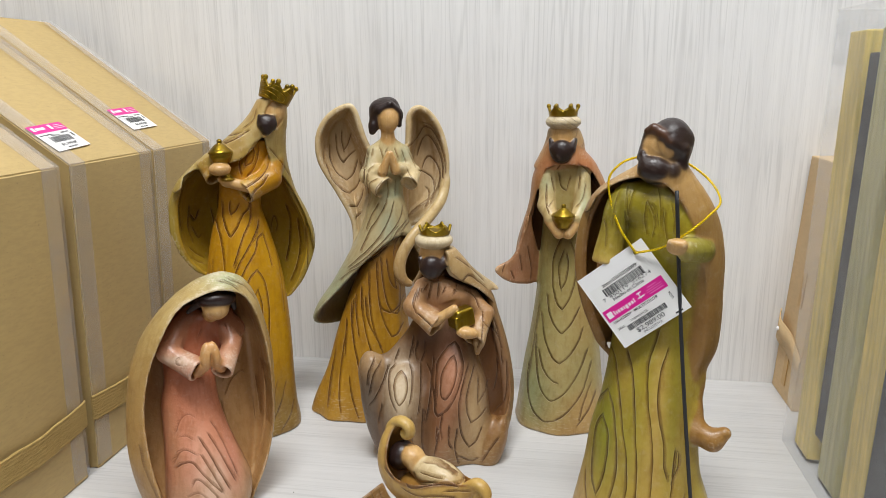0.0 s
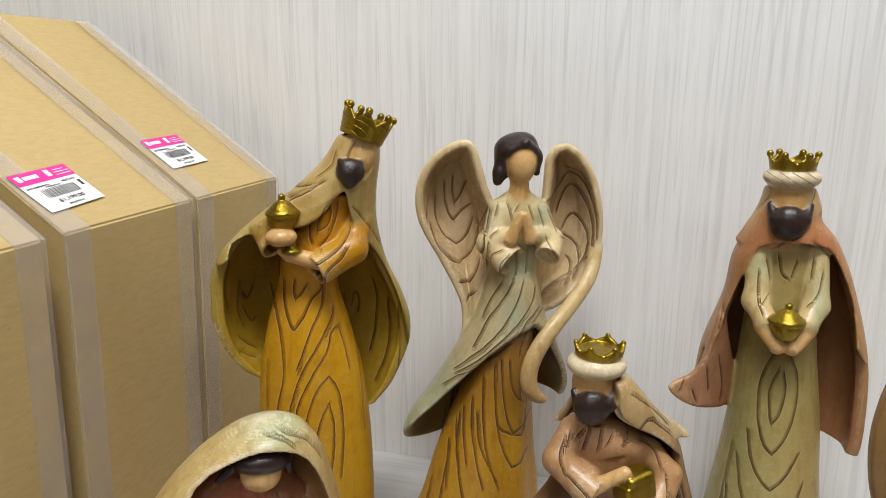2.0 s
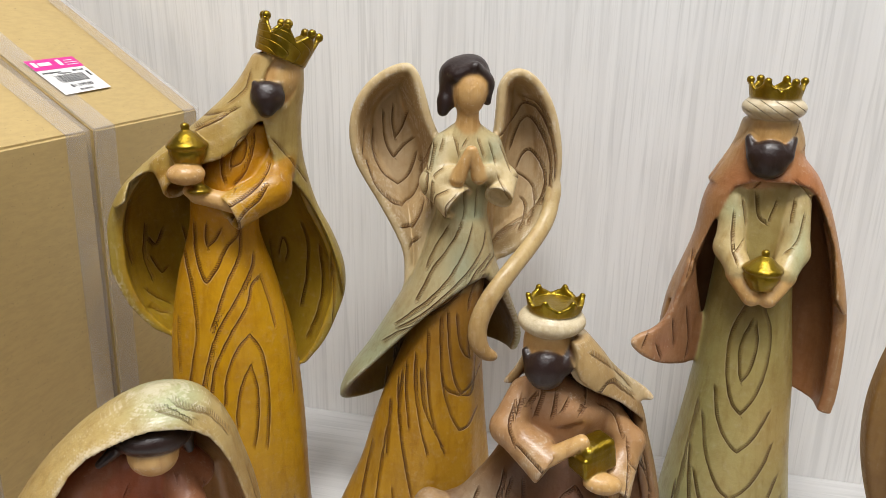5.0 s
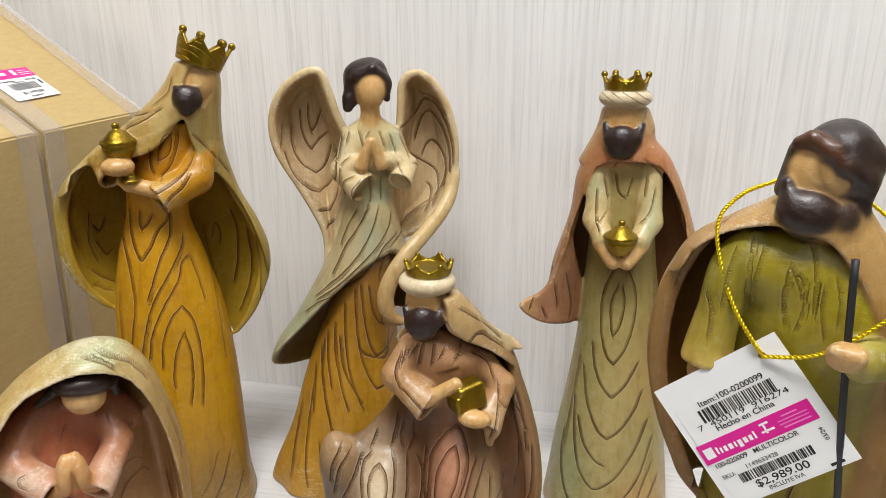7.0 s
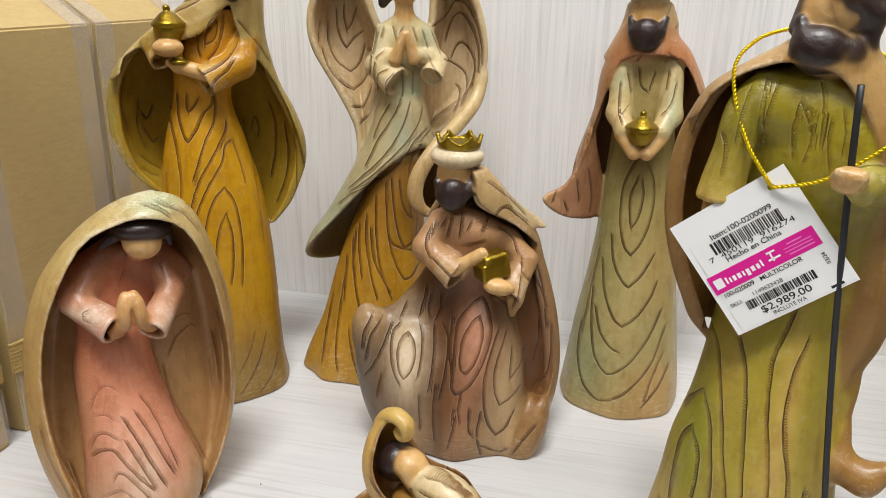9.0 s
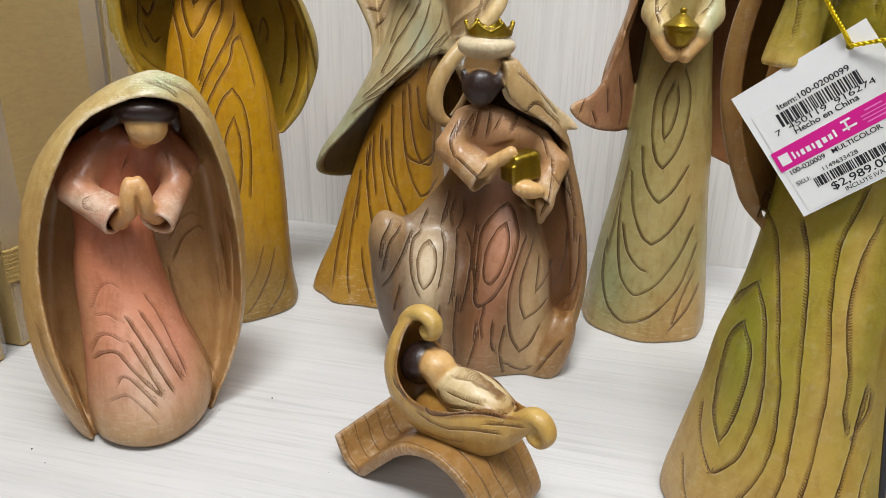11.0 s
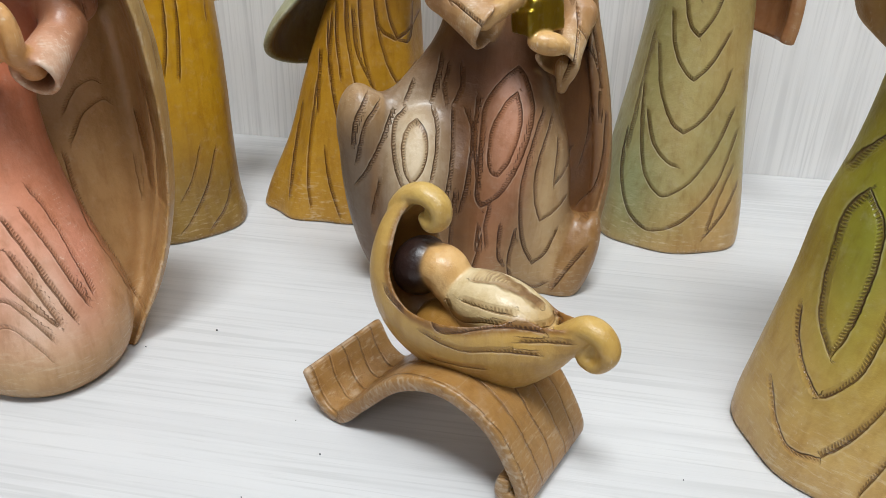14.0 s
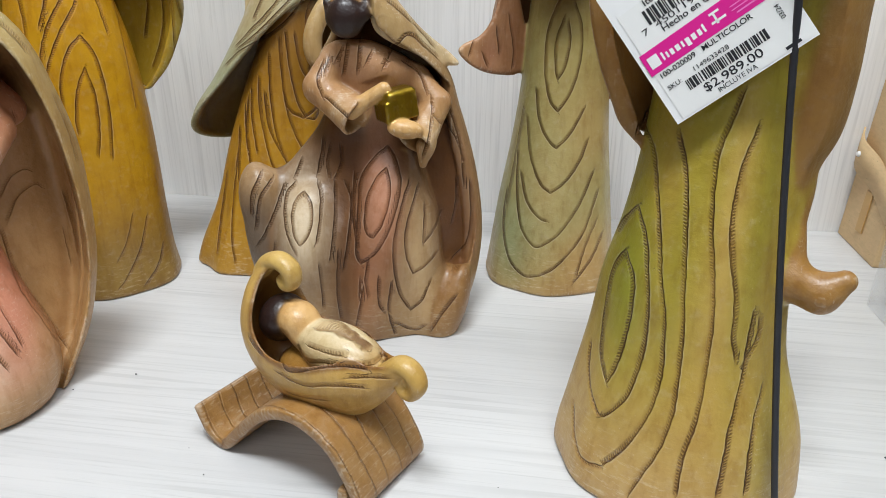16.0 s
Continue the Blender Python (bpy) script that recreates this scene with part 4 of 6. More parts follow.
    s.carve((-5.3, 139.9), (-6, 117.7), (-4.8, 95.2), (0.6, 74.8), (4.4, 63.6))
    s.carve((-12.6, 125.3), (-13.3, 106.7), (-10.8, 84.3), (-6.4, 64.9))
    s.carve((-17.8, 118.2), (-18.8, 102), (-17.1, 79.9), w=.9)
    s.carve((-22.6, 108.2), (-23.3, 94), (-21.7, 72.3), w=.8)
    s.carve((-27.6, 93.7), (-29.4, 78.6), (-31, 61), w=.8)
    s.carve((2.5, 114.4), (5.6, 105.5), (13.9, 100.3), (13.9, 100.3), (22.5, 106), (28.5, 114.2))
    s.carve((-9.7, 116.7), (-8.6, 96.2), (-2.6, 81.4), (3.9, 68.6))
    s.carve((-20.3, 112.6), (-23.3, 89.1), (-20.9, 64.8), (-16.1, 36.8), (-7.8, 7.4))
    s.carve((-29.1, 81.9), (-35.1, 50.2), (-38.4, 25.2), (-37.6, 9.1), w=.9)
    s.carve((-38.8, 63.8), (-45.6, 34.3), (-49.9, 11.4), w=.8)
    s.carve((-27.9, 42.1), (-26.3, 23), (-21.2, 4.1), w=.8)
    s.carve((6.1, 204.5), (-0.8, 192.6), (-6.3, 179), w=.8)
    s.carve((13.4, 205.3), (4.8, 190.9), (-2.3, 180.4), (-6.6, 172.1), (-12.6, 160.6))
    s.carve((19.8, 205.1), (15.3, 191.6), (6.4, 176), (-5.5, 162.6), (-14.2, 154.7), (-24.4, 144.7))
    s.carve((28.2, 200.7), (25.4, 190.6), (17.2, 179.1), (4.8, 167.1), (-8.5, 154.9), (-23.1, 143.4))
    s.carve((31.5, 187.3), (22.2, 178.7), (13.7, 166.7), (-0.9, 153.3), (-20.3, 143.3), (-32, 133.2))
    s.carve((13.7, 228.9), (14.8, 212.8), (10.4, 200.7), w=.6)
    s.carve((22, 226.7), (21.4, 209.4), w=.6)
    s.carve((2.9, 254.7), (0.6, 246.2), w=.6)
    s.carve((8.6, 255.1), (11.5, 243.8), w=.6)
    s.carve((15.7, 254.2), (12.9, 249.4), w=.6)
    s.carve((21.9, 254.2), (25.4, 243.8), w=.6)
    s.carve((28.6, 252.4), (32.3, 239.4), w=.6)
    s.carve((-1.7, 251.1), (-4.4, 239.8), (-7.4, 231.8), w=.7)
    s.carve((2.4, 239.4), (-3.8, 232.3), (-4.1, 214.7), w=.8)
    s.carve((8.4, 226.1), (2.9, 219.2), (4, 209), w=.8)
    s.carve((4.5, 228.2), (-2.2, 223.1), (-1.8, 210.5), w=.8)
    s.carve((35.5, 250.5), (39.7, 240.1), (41.8, 235.1), w=.7)
    s.carve((32.3, 235.2), (35.7, 227.8), (40.4, 220.6), w=.7)
    s.carve((-23.6, 268.4), (-23.9, 258.8), (-22.3, 249.1), (-22.3, 249.1), (-17.8, 255.7), (-14.5, 265.3), w=1.2)
    s.carve((-29.3, 265), (-28.9, 252.2), (-26.3, 242.4), (-22.6, 237.6), (-22.6, 237.6), (-17.3, 244.3), (-11.1, 249.5), w=1.2)
    s.carve((-35.4, 255.3), (-35.4, 242.8), (-30.5, 230.4), (-20.7, 220.9), (-20.7, 220.9), (-13.4, 227.8), (-9.1, 240.3), w=1.2)
    s.carve((-39.5, 238.9), (-34.7, 225.3), (-26.2, 215), (-18.4, 209), (-18.4, 209), (-11.3, 214.4), (-6.8, 224.8), (-5.7, 238.8), w=1.2)
    s.carve((-19.6, 199.2), (-12.6, 196.7), (-12.6, 196.7), (-7.9, 206.3), (-5.6, 213.9), w=1.2)
    s.carve((-14.3, 186.7), (-14.3, 186.7), (-9.1, 192.8))
    s.carve((-40.4, 256.9), (-41.5, 242.3), w=.5)
    s.carve((37.1, 253.6), (47.8, 259.9), (54.1, 269), (57.5, 270.2), (62.4, 266.4), (67.6, 255.8), (71.7, 240.2), (72.1, 227.2), w=1.1)
    s.carve((48.4, 243.3), (51.9, 254.9), (56.5, 261.5), (60.9, 260.3), (66.5, 250), (70, 236.1), (69.2, 220.7), (65.7, 211.8), w=1.2)
    s.carve((53, 231.4), (55.9, 238.2), (60.2, 241.5), (65, 236.9), (68, 227), (65.8, 214.6), (59.7, 204), w=1.2)
    s.carve((44.3, 232.8), (60.2, 222.7), (63.2, 215.5), (61.6, 206.7), (57.9, 199), w=1.2)
    s.carve((56.2, 211.6), (58.1, 208.5), (57, 202.1), (52.6, 194.4))
    s.carve((52.9, 274.7), (60.7, 271.4), (67.4, 259.3), w=.6)
    s.carve((59.6, 203.6), (43.5, 191.7), (28, 180.8), w=.5)
    s.carve((55.1, 198.6), (39.4, 188.4), (24.8, 177.5), w=.6)
    s.carve((27.3, 176.9), (20.1, 165.5), (18.2, 153.4), w=.6)
    s.build(stand(-0.277, 0.628, 19.6))


def king_standing():
    s = Sculpture("king_figurine", "sage-robed standing resin king figurine in pink cape with turban")
    robe = loft([(0, 0, 6, 42, 38), (10, 0.5, 7, 41, 37), (48, 1, 14, 36.5, 33), (91, 2, 20, 30.5, 28), (125, 2.5, 23, 27, 24), (172, 0.5, 25, 22, 20), (200, -0.5, 25, 19.5, 18), (232, -1, 24, 18, 15), (246, -2, 22, 13, 12), (256, -4, 19, 9, 9)], 0.02, 7)
    s.add(robe, dabs(ramp(2, [(0, (200, 170, 120)), (12, (190, 170, 120)), (40, (172, 168, 124)), (110, (182, 170, 118)), (180, (166, 154, 100)), (240, (176, 158, 110))]), [(-18, 120, 8, 50, (146, 150, 108), 0.6), (22, 140, 6, 50, (150, 132, 84), 0.5), (0, 172, 14, 10, (122, 96, 56), 0.6), (24, 20, 18, 26, (208, 174, 124), 0.75), (-24, 30, 14, 34, (140, 154, 124), 0.7), (-4, 60, 14, 24, (200, 172, 122), 0.35), (20, 100, 16, 30, (200, 172, 120), 0.5)]),
          CUT)
    keys = [(104, 6, 26, 48, 24), (112, 6, 26, 49, 26), (135, 4, 27, 51, 28), (163, 3.5, 27, 49, 28), (205, 3.5, 26, 37.5, 26), (232, 0, 24, 30, 23), (243, -1, 22, 24.5, 20), (252, -3, 20, 18.5, 17), (262, -4, 19, 14, 14)]
    opening = [(-4, 241), (-13, 239), (-21, 232), (-29, 204), (-40, 170), (-52, 158), (-90, 150), (-90, 90), (95, 90), (95, 165), (47, 168), (36, 205), (22, 234), (10, 240)]
    cape = shell(keys, 4.0, opening, 20, lambda x, y, z: (120 - 0.3 * x) - z, 0.03, 6)
    s.add(cape, lined(dabs(ramp(2, [(110, (174, 132, 98)), (180, (188, 148, 108)), (240, (186, 136, 98))]), [(14, 240, 12, 10, (196, 120, 84), 0.5), (-14, 240, 12, 8, (190, 116, 80), 0.45)]), ramp(2, [(110, (164, 116, 82)), (160, (148, 104, 72)), (230, (132, 92, 62))])), CUT)
    corner = plate([(-35, 190), (-41, 167), (-49, 153), (-60, 147), (-62, 142), (-54, 134), (-42, 129), (-26, 129), (-23, 145), (-27, 170)], lambda x, z: np.interp(x, [-62, -42, -23], [4, 12, 24]) + 0 * z, 5.5, -4, 34, 0.0)
    s.add(corner, dabs(ramp(0, [(-62, (206, 166, 128)), (-48, (186, 142, 114)), (-30, (150, 108, 80))]), [(-44, 142, 6, 8, (178, 128, 112), 0.5)]), CUT, 4)
    # veil at both sides of the head
    s.add(loft([(236, -7, 24, 24, 15), (246, -6, 22, 20, 15), (258, -3, 20, 17.5, 14), (272, -4, 18, 13.5, 13)]), ramp(2, [(236, (196, 150, 110)), (272, (208, 180, 140))]), lambda x, y, z: (x - 0.5 * z) / 11, 2, carve=0.5)
    s.cut(ell((-4.5, -3, 258), (12.5, 14, 18)))
    s.add(ell((-4.5, 14.5, 264), (11.4, 11.5, 16)), dabs(SKIN, [(-4, 258, 12, 4, (214, 140, 80), 0.5)]), k=0.8)
    s.add(ell((-5, 3.5, 252.5), (9.8, 7.2, 10)), HAIR, None, 0.6)
    s.add(cone((-15, 8, 262), (-12, 4, 255), 1.8, 4), HAIR, k=2)
    s.add(cone((6, 8, 262), (3, 4, 255), 1.8, 4), HAIR, k=2)
    s.add(ell((-4.5, 13, 277.5), (15.4, 14.6, 7.4)), ramp(2, [(270, (220, 205, 180)), (284, (236, 228, 214))]), lambda x, y, z: (x + 1.6 * z) / 7, 0.8, carve=0.6)
    s.add(crown((-4.8, 13, 282.5), 11, 12.6, 8.4, 6, (0, 0, 0), 2.3, 0.5, 0.9), GOLD, gold=1, k=0.5)
    slv = dabs(ramp(2, [(190, (216, 194, 148)), (235, (208, 192, 150))]), [(16, 205, 5, 20, (180, 194, 168), 0.7), (-18, 225, 6, 8, (186, 196, 168), 0.7)])
    gr = CUT
    for sgn in (-1, 1):
        s.add(cone((-1 + sgn * 15.5, 16, 236), (-1 + sgn * 16, 7, 204), 6, 7.5), slv, gr, 3)
        s.add(cone((-1 + sgn * 16, 7, 204), (-1 + sgn * 11, -2, 195), 7.5, 6.5), slv, gr, 3)
        s.add(cone((-1 + sgn * 12, -2, 192), (-1 + sgn * 4, -8, 182), 5.2, 4.8), SKIN, k=1.5)
    goblet(s, (-1.5, -9, 186.5), 1.05, 0.95)
    # carved grain
    s.carve((-0.3, 164.3), (-4.3, 150.8), (-3.7, 136), (-1.7, 128.2), (-1.7, 128.2), (2.6, 136.9), (4.4, 151.7), (2.6, 162.7))
    s.carve((-1.8, 178.6), (-9.4, 157.2), (-9.8, 134.7), (-6, 117), (-0.1, 110), (-0.1, 110), (7.2, 122.4), (11.2, 140.6), (10.5, 158.9), (5.3, 172.9))
    s.carve((-14.5, 122.1), (-11.4, 104.4), (-5.1, 93.3), (0.6, 88.9), (0.6, 88.9), (8.9, 98.4), (15.7, 112.7))
    s.carve((-19.1, 105.4), (-15.7, 84.5), (-8.9, 68.4), (-1.2, 62.3), (-1.2, 62.3), (7.4, 69.2), (15.4, 81.4), (19.2, 93.8))
    s.carve((-20.6, 71.7), (-15.5, 55.2), (-7.4, 47), (-1.8, 45.5), w=.9)
    s.carve((-23.5, 84.6), (-22.4, 59.9), (-18.2, 39.6), (-9.9, 29.9), (-4.4, 30.5), (-4.4, 30.5), (5.9, 38.3), (17.3, 55.6), (24.2, 74.6))
    s.carve((-29, 59.3), (-30.1, 37.4), (-24.5, 18.8), (-14.3, 11), (-5, 12.2), (-5, 12.2), (7.2, 20.4), (20.4, 37.1), (28.1, 62.6))
    s.carve((18.6, 11.9), (22.8, 29.7), (28.9, 46.1), w=.6)
    s.carve((-21.5, 111.3), (-25.2, 79.8), (-28.9, 48.9), w=.6)
    s.carve((-7.3, 232.7), (-4.9, 221.4), (-0.2, 217.2), w=.8)
    s.carve((2.9, 230.4), (0.4, 218.2), w=.8)
    s.carve((11.2, 231.4), (10.4, 219.2), w=.8)
    s.carve((-17.5, 223.3), (-17.3, 207), (-14.2, 198.7), w=.8)
    s.carve((-10.8, 209.7), (-15.4, 204), w=.6)
    s.carve((16.6, 224.6), (14.2, 211.6), (8.7, 204.7), w=.8)
    s.carve((-48.1, 142), (-45, 133.8), w=.7)
    s.carve((-53.5, 149.8), (-55.9, 140.7), w=.7)
    s.carve((8.6, 242.5), (18.6, 233.5), (25.8, 218.8), w=.7)
    s.carve((-13.9, 229.9), (-10.3, 216.1), w=.6)
    s.carve((17.1, 8.3), (27, 21.7), (33.4, 36.7), w=.7)
    s.carve((-33.8, 197.9), (-36.1, 180.5), w=.6)
    s.carve((-40.5, 157.4), (-38.2, 140.9), w=.8)
    s.carve((-33.8, 164.3), (-30.1, 143.9), (-30.6, 131.8), w=.7)
    s.build(stand(-0.098, 0.618, -1.5))


def king_kneeling():
    s = Sculpture("king_figurine", "kneeling taupe resin king figurine holding a gold casket")
    # brown and pink paint, with crease shade and pale knee highlights dabbed into it
    taupe = dabs(ramp(2, [(0, (158, 124, 82)), (40, (128, 92, 56)), (80, (108, 72, 40)), (116, (112, 76, 46)), (136, (168, 126, 92)), (150, (196, 154, 122))]), [(0, 34, 9, 32, (196, 140, 116), 0.55), (50, 60, 10, 50, (124, 84, 50), 0.7), (40, 70, 7, 46, (104, 66, 36), 0.8), (-2, 108, 16, 14, (100, 64, 34), 0.8), (-14, 50, 5, 50, (102, 66, 38), 0.85), (-46, 50, 4, 40, (88, 58, 34), 0.8), (24, 14, 20, 24, (210, 178, 134), 0.75), (26, 46, 10, 34, (232, 206, 172), 0.9), (-34, 66, 12, 28, (238, 222, 204), 1.0), (8, 80, 9, 30, (226, 170, 150), 0.8), (-30, 20, 9, 20, (206, 176, 140), 0.6)])
    robe = loft([(0, -2, 0, 46, 35), (10, -3, 0, 48, 37), (40, -6, 0, 45, 36), (62, -4, 1, 43, 34), (82, 2, 3, 33, 28), (96, 4, 2, 27, 24), (116, 5, 0, 24, 20), (134, 5, -3, 24, 18), (148, 4, -7, 20, 16), (158, -4, -11, 10, 10)], 0.05, 8, 0.4)
    knee_gr = CUT
    s.add(robe, taupe, CUT)
    s.add(ell((-33, -13, 49), (20.5, 25, 39), (0, 8, 0)), taupe, knee_gr, 6)
    s.add(ell((12, -15, 48), (22, 23, 56), (0, 4, 0)), taupe, knee_gr, 8)
    s.add(cone((28, -18, 70), (36, -20, 8), 6, 9), taupe, knee_gr, 10)
    s.add(ell((38, 11, 58), (21, 22, 84), (0, -3, 0)), ramp(2, [(0, (140, 102, 66)), (60, (108, 72, 44)), (140, (100, 66, 42))]), CUT, 8)
    s.add(ell((-46, -7, 50), (16, 18, 40), (0, -4, 0)), taupe, knee_gr, 8)
    s.add(ell((-14, -2, 78), (16, 17, 30), (0, 24, 0)), taupe, knee_gr, 10)
    s.add(cone((-8, -2, 116), (-40, -6, 86), 11, 7), taupe, knee_gr, 9)
    s.cut(cone((-10, -41, 88), (-13, -46, 8), 4.5, 8.5), 6)
    s.cut(cone((38, -34, 118), (47, -34, 30), 7, 8), 6)
    # cape
    keys = [(0, 4, 4, 50, 33), (10, 4, 4, 54, 35), (41, 5, 6, 59.5, 37), (82, 8.5, 7, 53, 36), (105, 9, 6, 47, 33), (121, 9, 4, 42, 30), (146, 8, -1, 33.5, 26), (158, 6, -5, 25, 22), (170, 4, -9, 19.5, 19), (184, -2, -13, 14, 15)]
    opening = [(-4, 196), (-24, 186), (-40, 150), (-62, 110), (-95, 90), (-95, -20), (38, -20), (47, 5), (58, 50), (56, 100), (47, 130), (30, 150), (8, 166)]
    cape = shell(keys, 4.5, opening, lambda x, z: np.where(z < 150, np.interp(x, [-14, 0, 25, 45], [70.0, 10.0, 6.0, -8.0]), np.interp(z, [150, 186], [0, 0]) + 0 * x))
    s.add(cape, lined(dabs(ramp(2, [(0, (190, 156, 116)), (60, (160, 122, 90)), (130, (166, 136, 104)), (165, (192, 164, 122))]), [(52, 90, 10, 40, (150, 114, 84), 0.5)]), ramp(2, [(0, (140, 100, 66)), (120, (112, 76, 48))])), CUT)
    # veil laid over the shoulder, with a pointed corner
    veil = plate([(-6, 190), (6, 188), (17, 176), (32, 162), (49, 147), (43, 145), (28, 152), (14, 158), (6, 164), (2, 176)], lambda x, z: np.interp(x, [-6, 8, 20, 44], [-14, -15, -13, 2]) - 0.16 * (186 - z) + 0 * z, 3.6, -34, 16, 0.0)
    s.add(veil, dabs(ramp(2, [(146, (218, 196, 164)), (172, (232, 216, 190)), (188, (238, 228, 208))]), [(34, 160, 8, 5, (222, 212, 192), 0.8), (22, 171, 7, 5, (222, 212, 192), 0.8)]), CUT, 2.5)
    # tail of the cape on the far side
    tail = dabs(ramp(2, [(0, (120, 88, 62)), (60, (118, 96, 80)), (90, (176, 146, 114))]), [(-62, 50, 12, 30, (122, 112, 106), 0.75)])
    s.add(ell((-53, -10, 48), (13, 14, 48), (0, -8, 0)), tail, CUT, 5)
    s.add(ell((-57, -13, 80), (10, 11, 15)), tail, CUT, 6)
    s.cut(cone((-45.5, -36, 92), (-43, -40, 15), 4.5, 6.5), 4)
    # cape tip by the foot
    s.add(ell((43, -22, 14), (10, 13, 26), (0, 18, 0)), ramp(2, [(0, (186, 150, 104)), (40, (160, 122, 82))]), CUT, 9)
    s.cut(ell((-5, -34, 176), (12.5, 16, 18)))
    s.add(ell((-5.5, -13.5, 178), (10.8, 11.5, 15)), dabs(SKIN, [(-4, 175, 12, 4, (214, 140, 84), 0.5)]), k=0.8)
    s.add(ell((-7, -24, 170.2), (9.0, 6.8, 9.6)), HAIR, None, 0.6)
    s.add(cone((4.5, -19, 180), (1, -24, 172), 1.8, 4), HAIR, k=2)
    s.add(cone((-16, -20, 177), (-13, -24, 170), 1.8, 3.5), HAIR, k=2)
    s.add(ell((-4.5, -15, 190.5), (15.2, 14.6, 7.2)), ramp(2, [(184, (214, 196, 170)), (196, (236, 226, 208))]), None, 0.8)
    s.add(crown((-3.5, -15, 195.5), 10.6, 12, 6.6, 6, (0, 0, 0), 2.4, 0.45, 0.6), GOLD, gold=1, k=0.5)
    slv = dabs(ramp(2, [(95, (176, 138, 94)), (112, (192, 156, 110)), (130, (190, 150, 112)), (158, (186, 146, 114))]), [(-22, 136, 6, 6, (204, 164, 126), 0.6), (36, 112, 10, 8, (216, 186, 148), 0.8), (-12, 128, 6, 6, (214, 180, 140), 0.6)])
    gr = CUT
    for a, b, ra, rb, k in (((-14, -8, 150), (-22, -17, 137), 7, 8, 3), ((27, -8, 140), (36, -14, 128), 6.5, 7, 4), ):
        s.add(cone(a, b, ra, rb), slv, gr, k)
    s.add(bell((-22, -16, 135), (-3, -29, 123.5), 7.6, 10.5), slv, gr, 3)
    s.add(bell((37, -13, 127), (25, -28, 110), 7.2, 10), slv, gr, 3)
    s.add(cone((30, -26, 108), (29, -27, 99), 4.5, 2.2), slv, gr, 4)
    s.cut(box((8.5, -31, 126), (8, 10, 15), 1, (0, -14, 0)), 0.8)
    s.cut(ell((-0.5, -30, 126), (5, 7, 8)), 1)
    s.add(cone((-6, -29, 127), (10, -31, 138), 4.4, 3.4), SKIN, k=0.8)
    s.add(box((16, -28, 128), (9.2, 6.6, 5.4), 1.2, (0, -8, 28)), GOLD, gold=1, k=0.5)
    s.add(box((16.4, -28, 134.4), (8.6, 6.2, 3.4), 2.8, (0, -8, 28)), GOLD, gold=1, k=0.5)
    s.add(ell((20, -35, 119), (9, 5.5, 4.8), (0, 8, 0)), SKIN, k=1)
    # carved grain
    s.carve((-32.5, 84.1), (-36.8, 80.7), (-39.3, 74), (-38.3, 63.8), (-35.2, 58.7), (-35.2, 58.7), (-30.3, 64.6), (-28, 72.7), (-29, 80.3), (-32.5, 84.1))
    s.carve((-38.1, 86.8), (-42.6, 81.7), (-43.5, 70.8), (-40.8, 59.4), (-37.6, 53.9))
    s.carve((-25.8, 87.1), (-24.1, 81.1), (-25.3, 67.9), (-27.1, 59.5))
    s.carve((-17.2, 87.6), (-17.4, 71.4), (-19.2, 57.3), (-20.7, 49.4))
    s.carve((-11.5, 88.1), (-8.7, 78.8), (-10.9, 60.1), (-13.9, 44.1), w=.9)
    s.carve((10.5, 97.1), (5.3, 92.2), (0.1, 82.4), (-2, 70.5), (-0.5, 63.5), (2.8, 62), (2.8, 62), (7.3, 69.1), (11.5, 81.4), (12, 90.6), (10.5, 97.1))
    s.carve((11.3, 107.1), (3.9, 101.2), (-3, 91.2), (-5, 77), (-6, 63), (-6.7, 52.7), (-4.4, 47.7), (-4.4, 47.7), (3.3, 53.6), (10.1, 64.3), (15.4, 79.2), (17.5, 90.7), (15.1, 101.6), (11.3, 107.1))
    s.carve((21.6, 90.4), (16.8, 76.7), (13, 59.3), (13.1, 43), (16.1, 28.1), (21.6, 18), (21.6, 18), (28.2, 23.2), (32.9, 34.1))
    s.carve((26.2, 87.3), (22.2, 76.3), (19.1, 64.2), (19.6, 51), (23.1, 40.5), (23.1, 40.5), (30.2, 43.2), (36.3, 48.4))
    s.carve((29.7, 77.3), (29.1, 65.1), (28.6, 56.1), (28.6, 56.1), (34.3, 61.2), (40.1, 67.8))
    s.carve((-5.4, 39.4), (-6.1, 28.2), w=.7)
    s.carve((-2.9, 40.2), (-1.2, 28.6), w=.7)
    s.carve((4.3, 40), (4.2, 25.6), (6.6, 19.5))
    s.carve((47.8, 85.5), (48, 72.1), (45.1, 58.7), w=.8)
    s.carve((55.3, 83.3), (56.5, 63.9), (54.2, 46.4), (45.4, 37.8), w=.8)
    s.carve((34, 124), (46.2, 109.3), (52.1, 93.9), w=.8)
    s.carve((-54.8, 92.9), (-59.7, 82.5), (-61.1, 71.8))
    s.carve((-49.7, 89.5), (-55.9, 80.2), (-59.6, 63.6))
    s.carve((-43.7, 85.7), (-48.2, 74.7), (-54.6, 61.7), (-59.9, 54))
    s.carve((-49.3, 57.5), (-53.1, 39.8), w=.8)
    s.carve((-22.1, 109.9), (-24.2, 98.9), (-26.3, 90.6))
    s.carve((-18.8, 106.6), (-20.9, 96.6), (-20.2, 90.1), w=.8)
    s.carve((-13.4, 107.1), (-13.5, 97.4), (-17.2, 89.5), w=.8)
    s.carve((-34.4, 98.1), (-38.1, 89.7), w=.9)
    s.carve((10.7, 148.4), (21.7, 161.5), (31.6, 154.3), (37.4, 148.9))
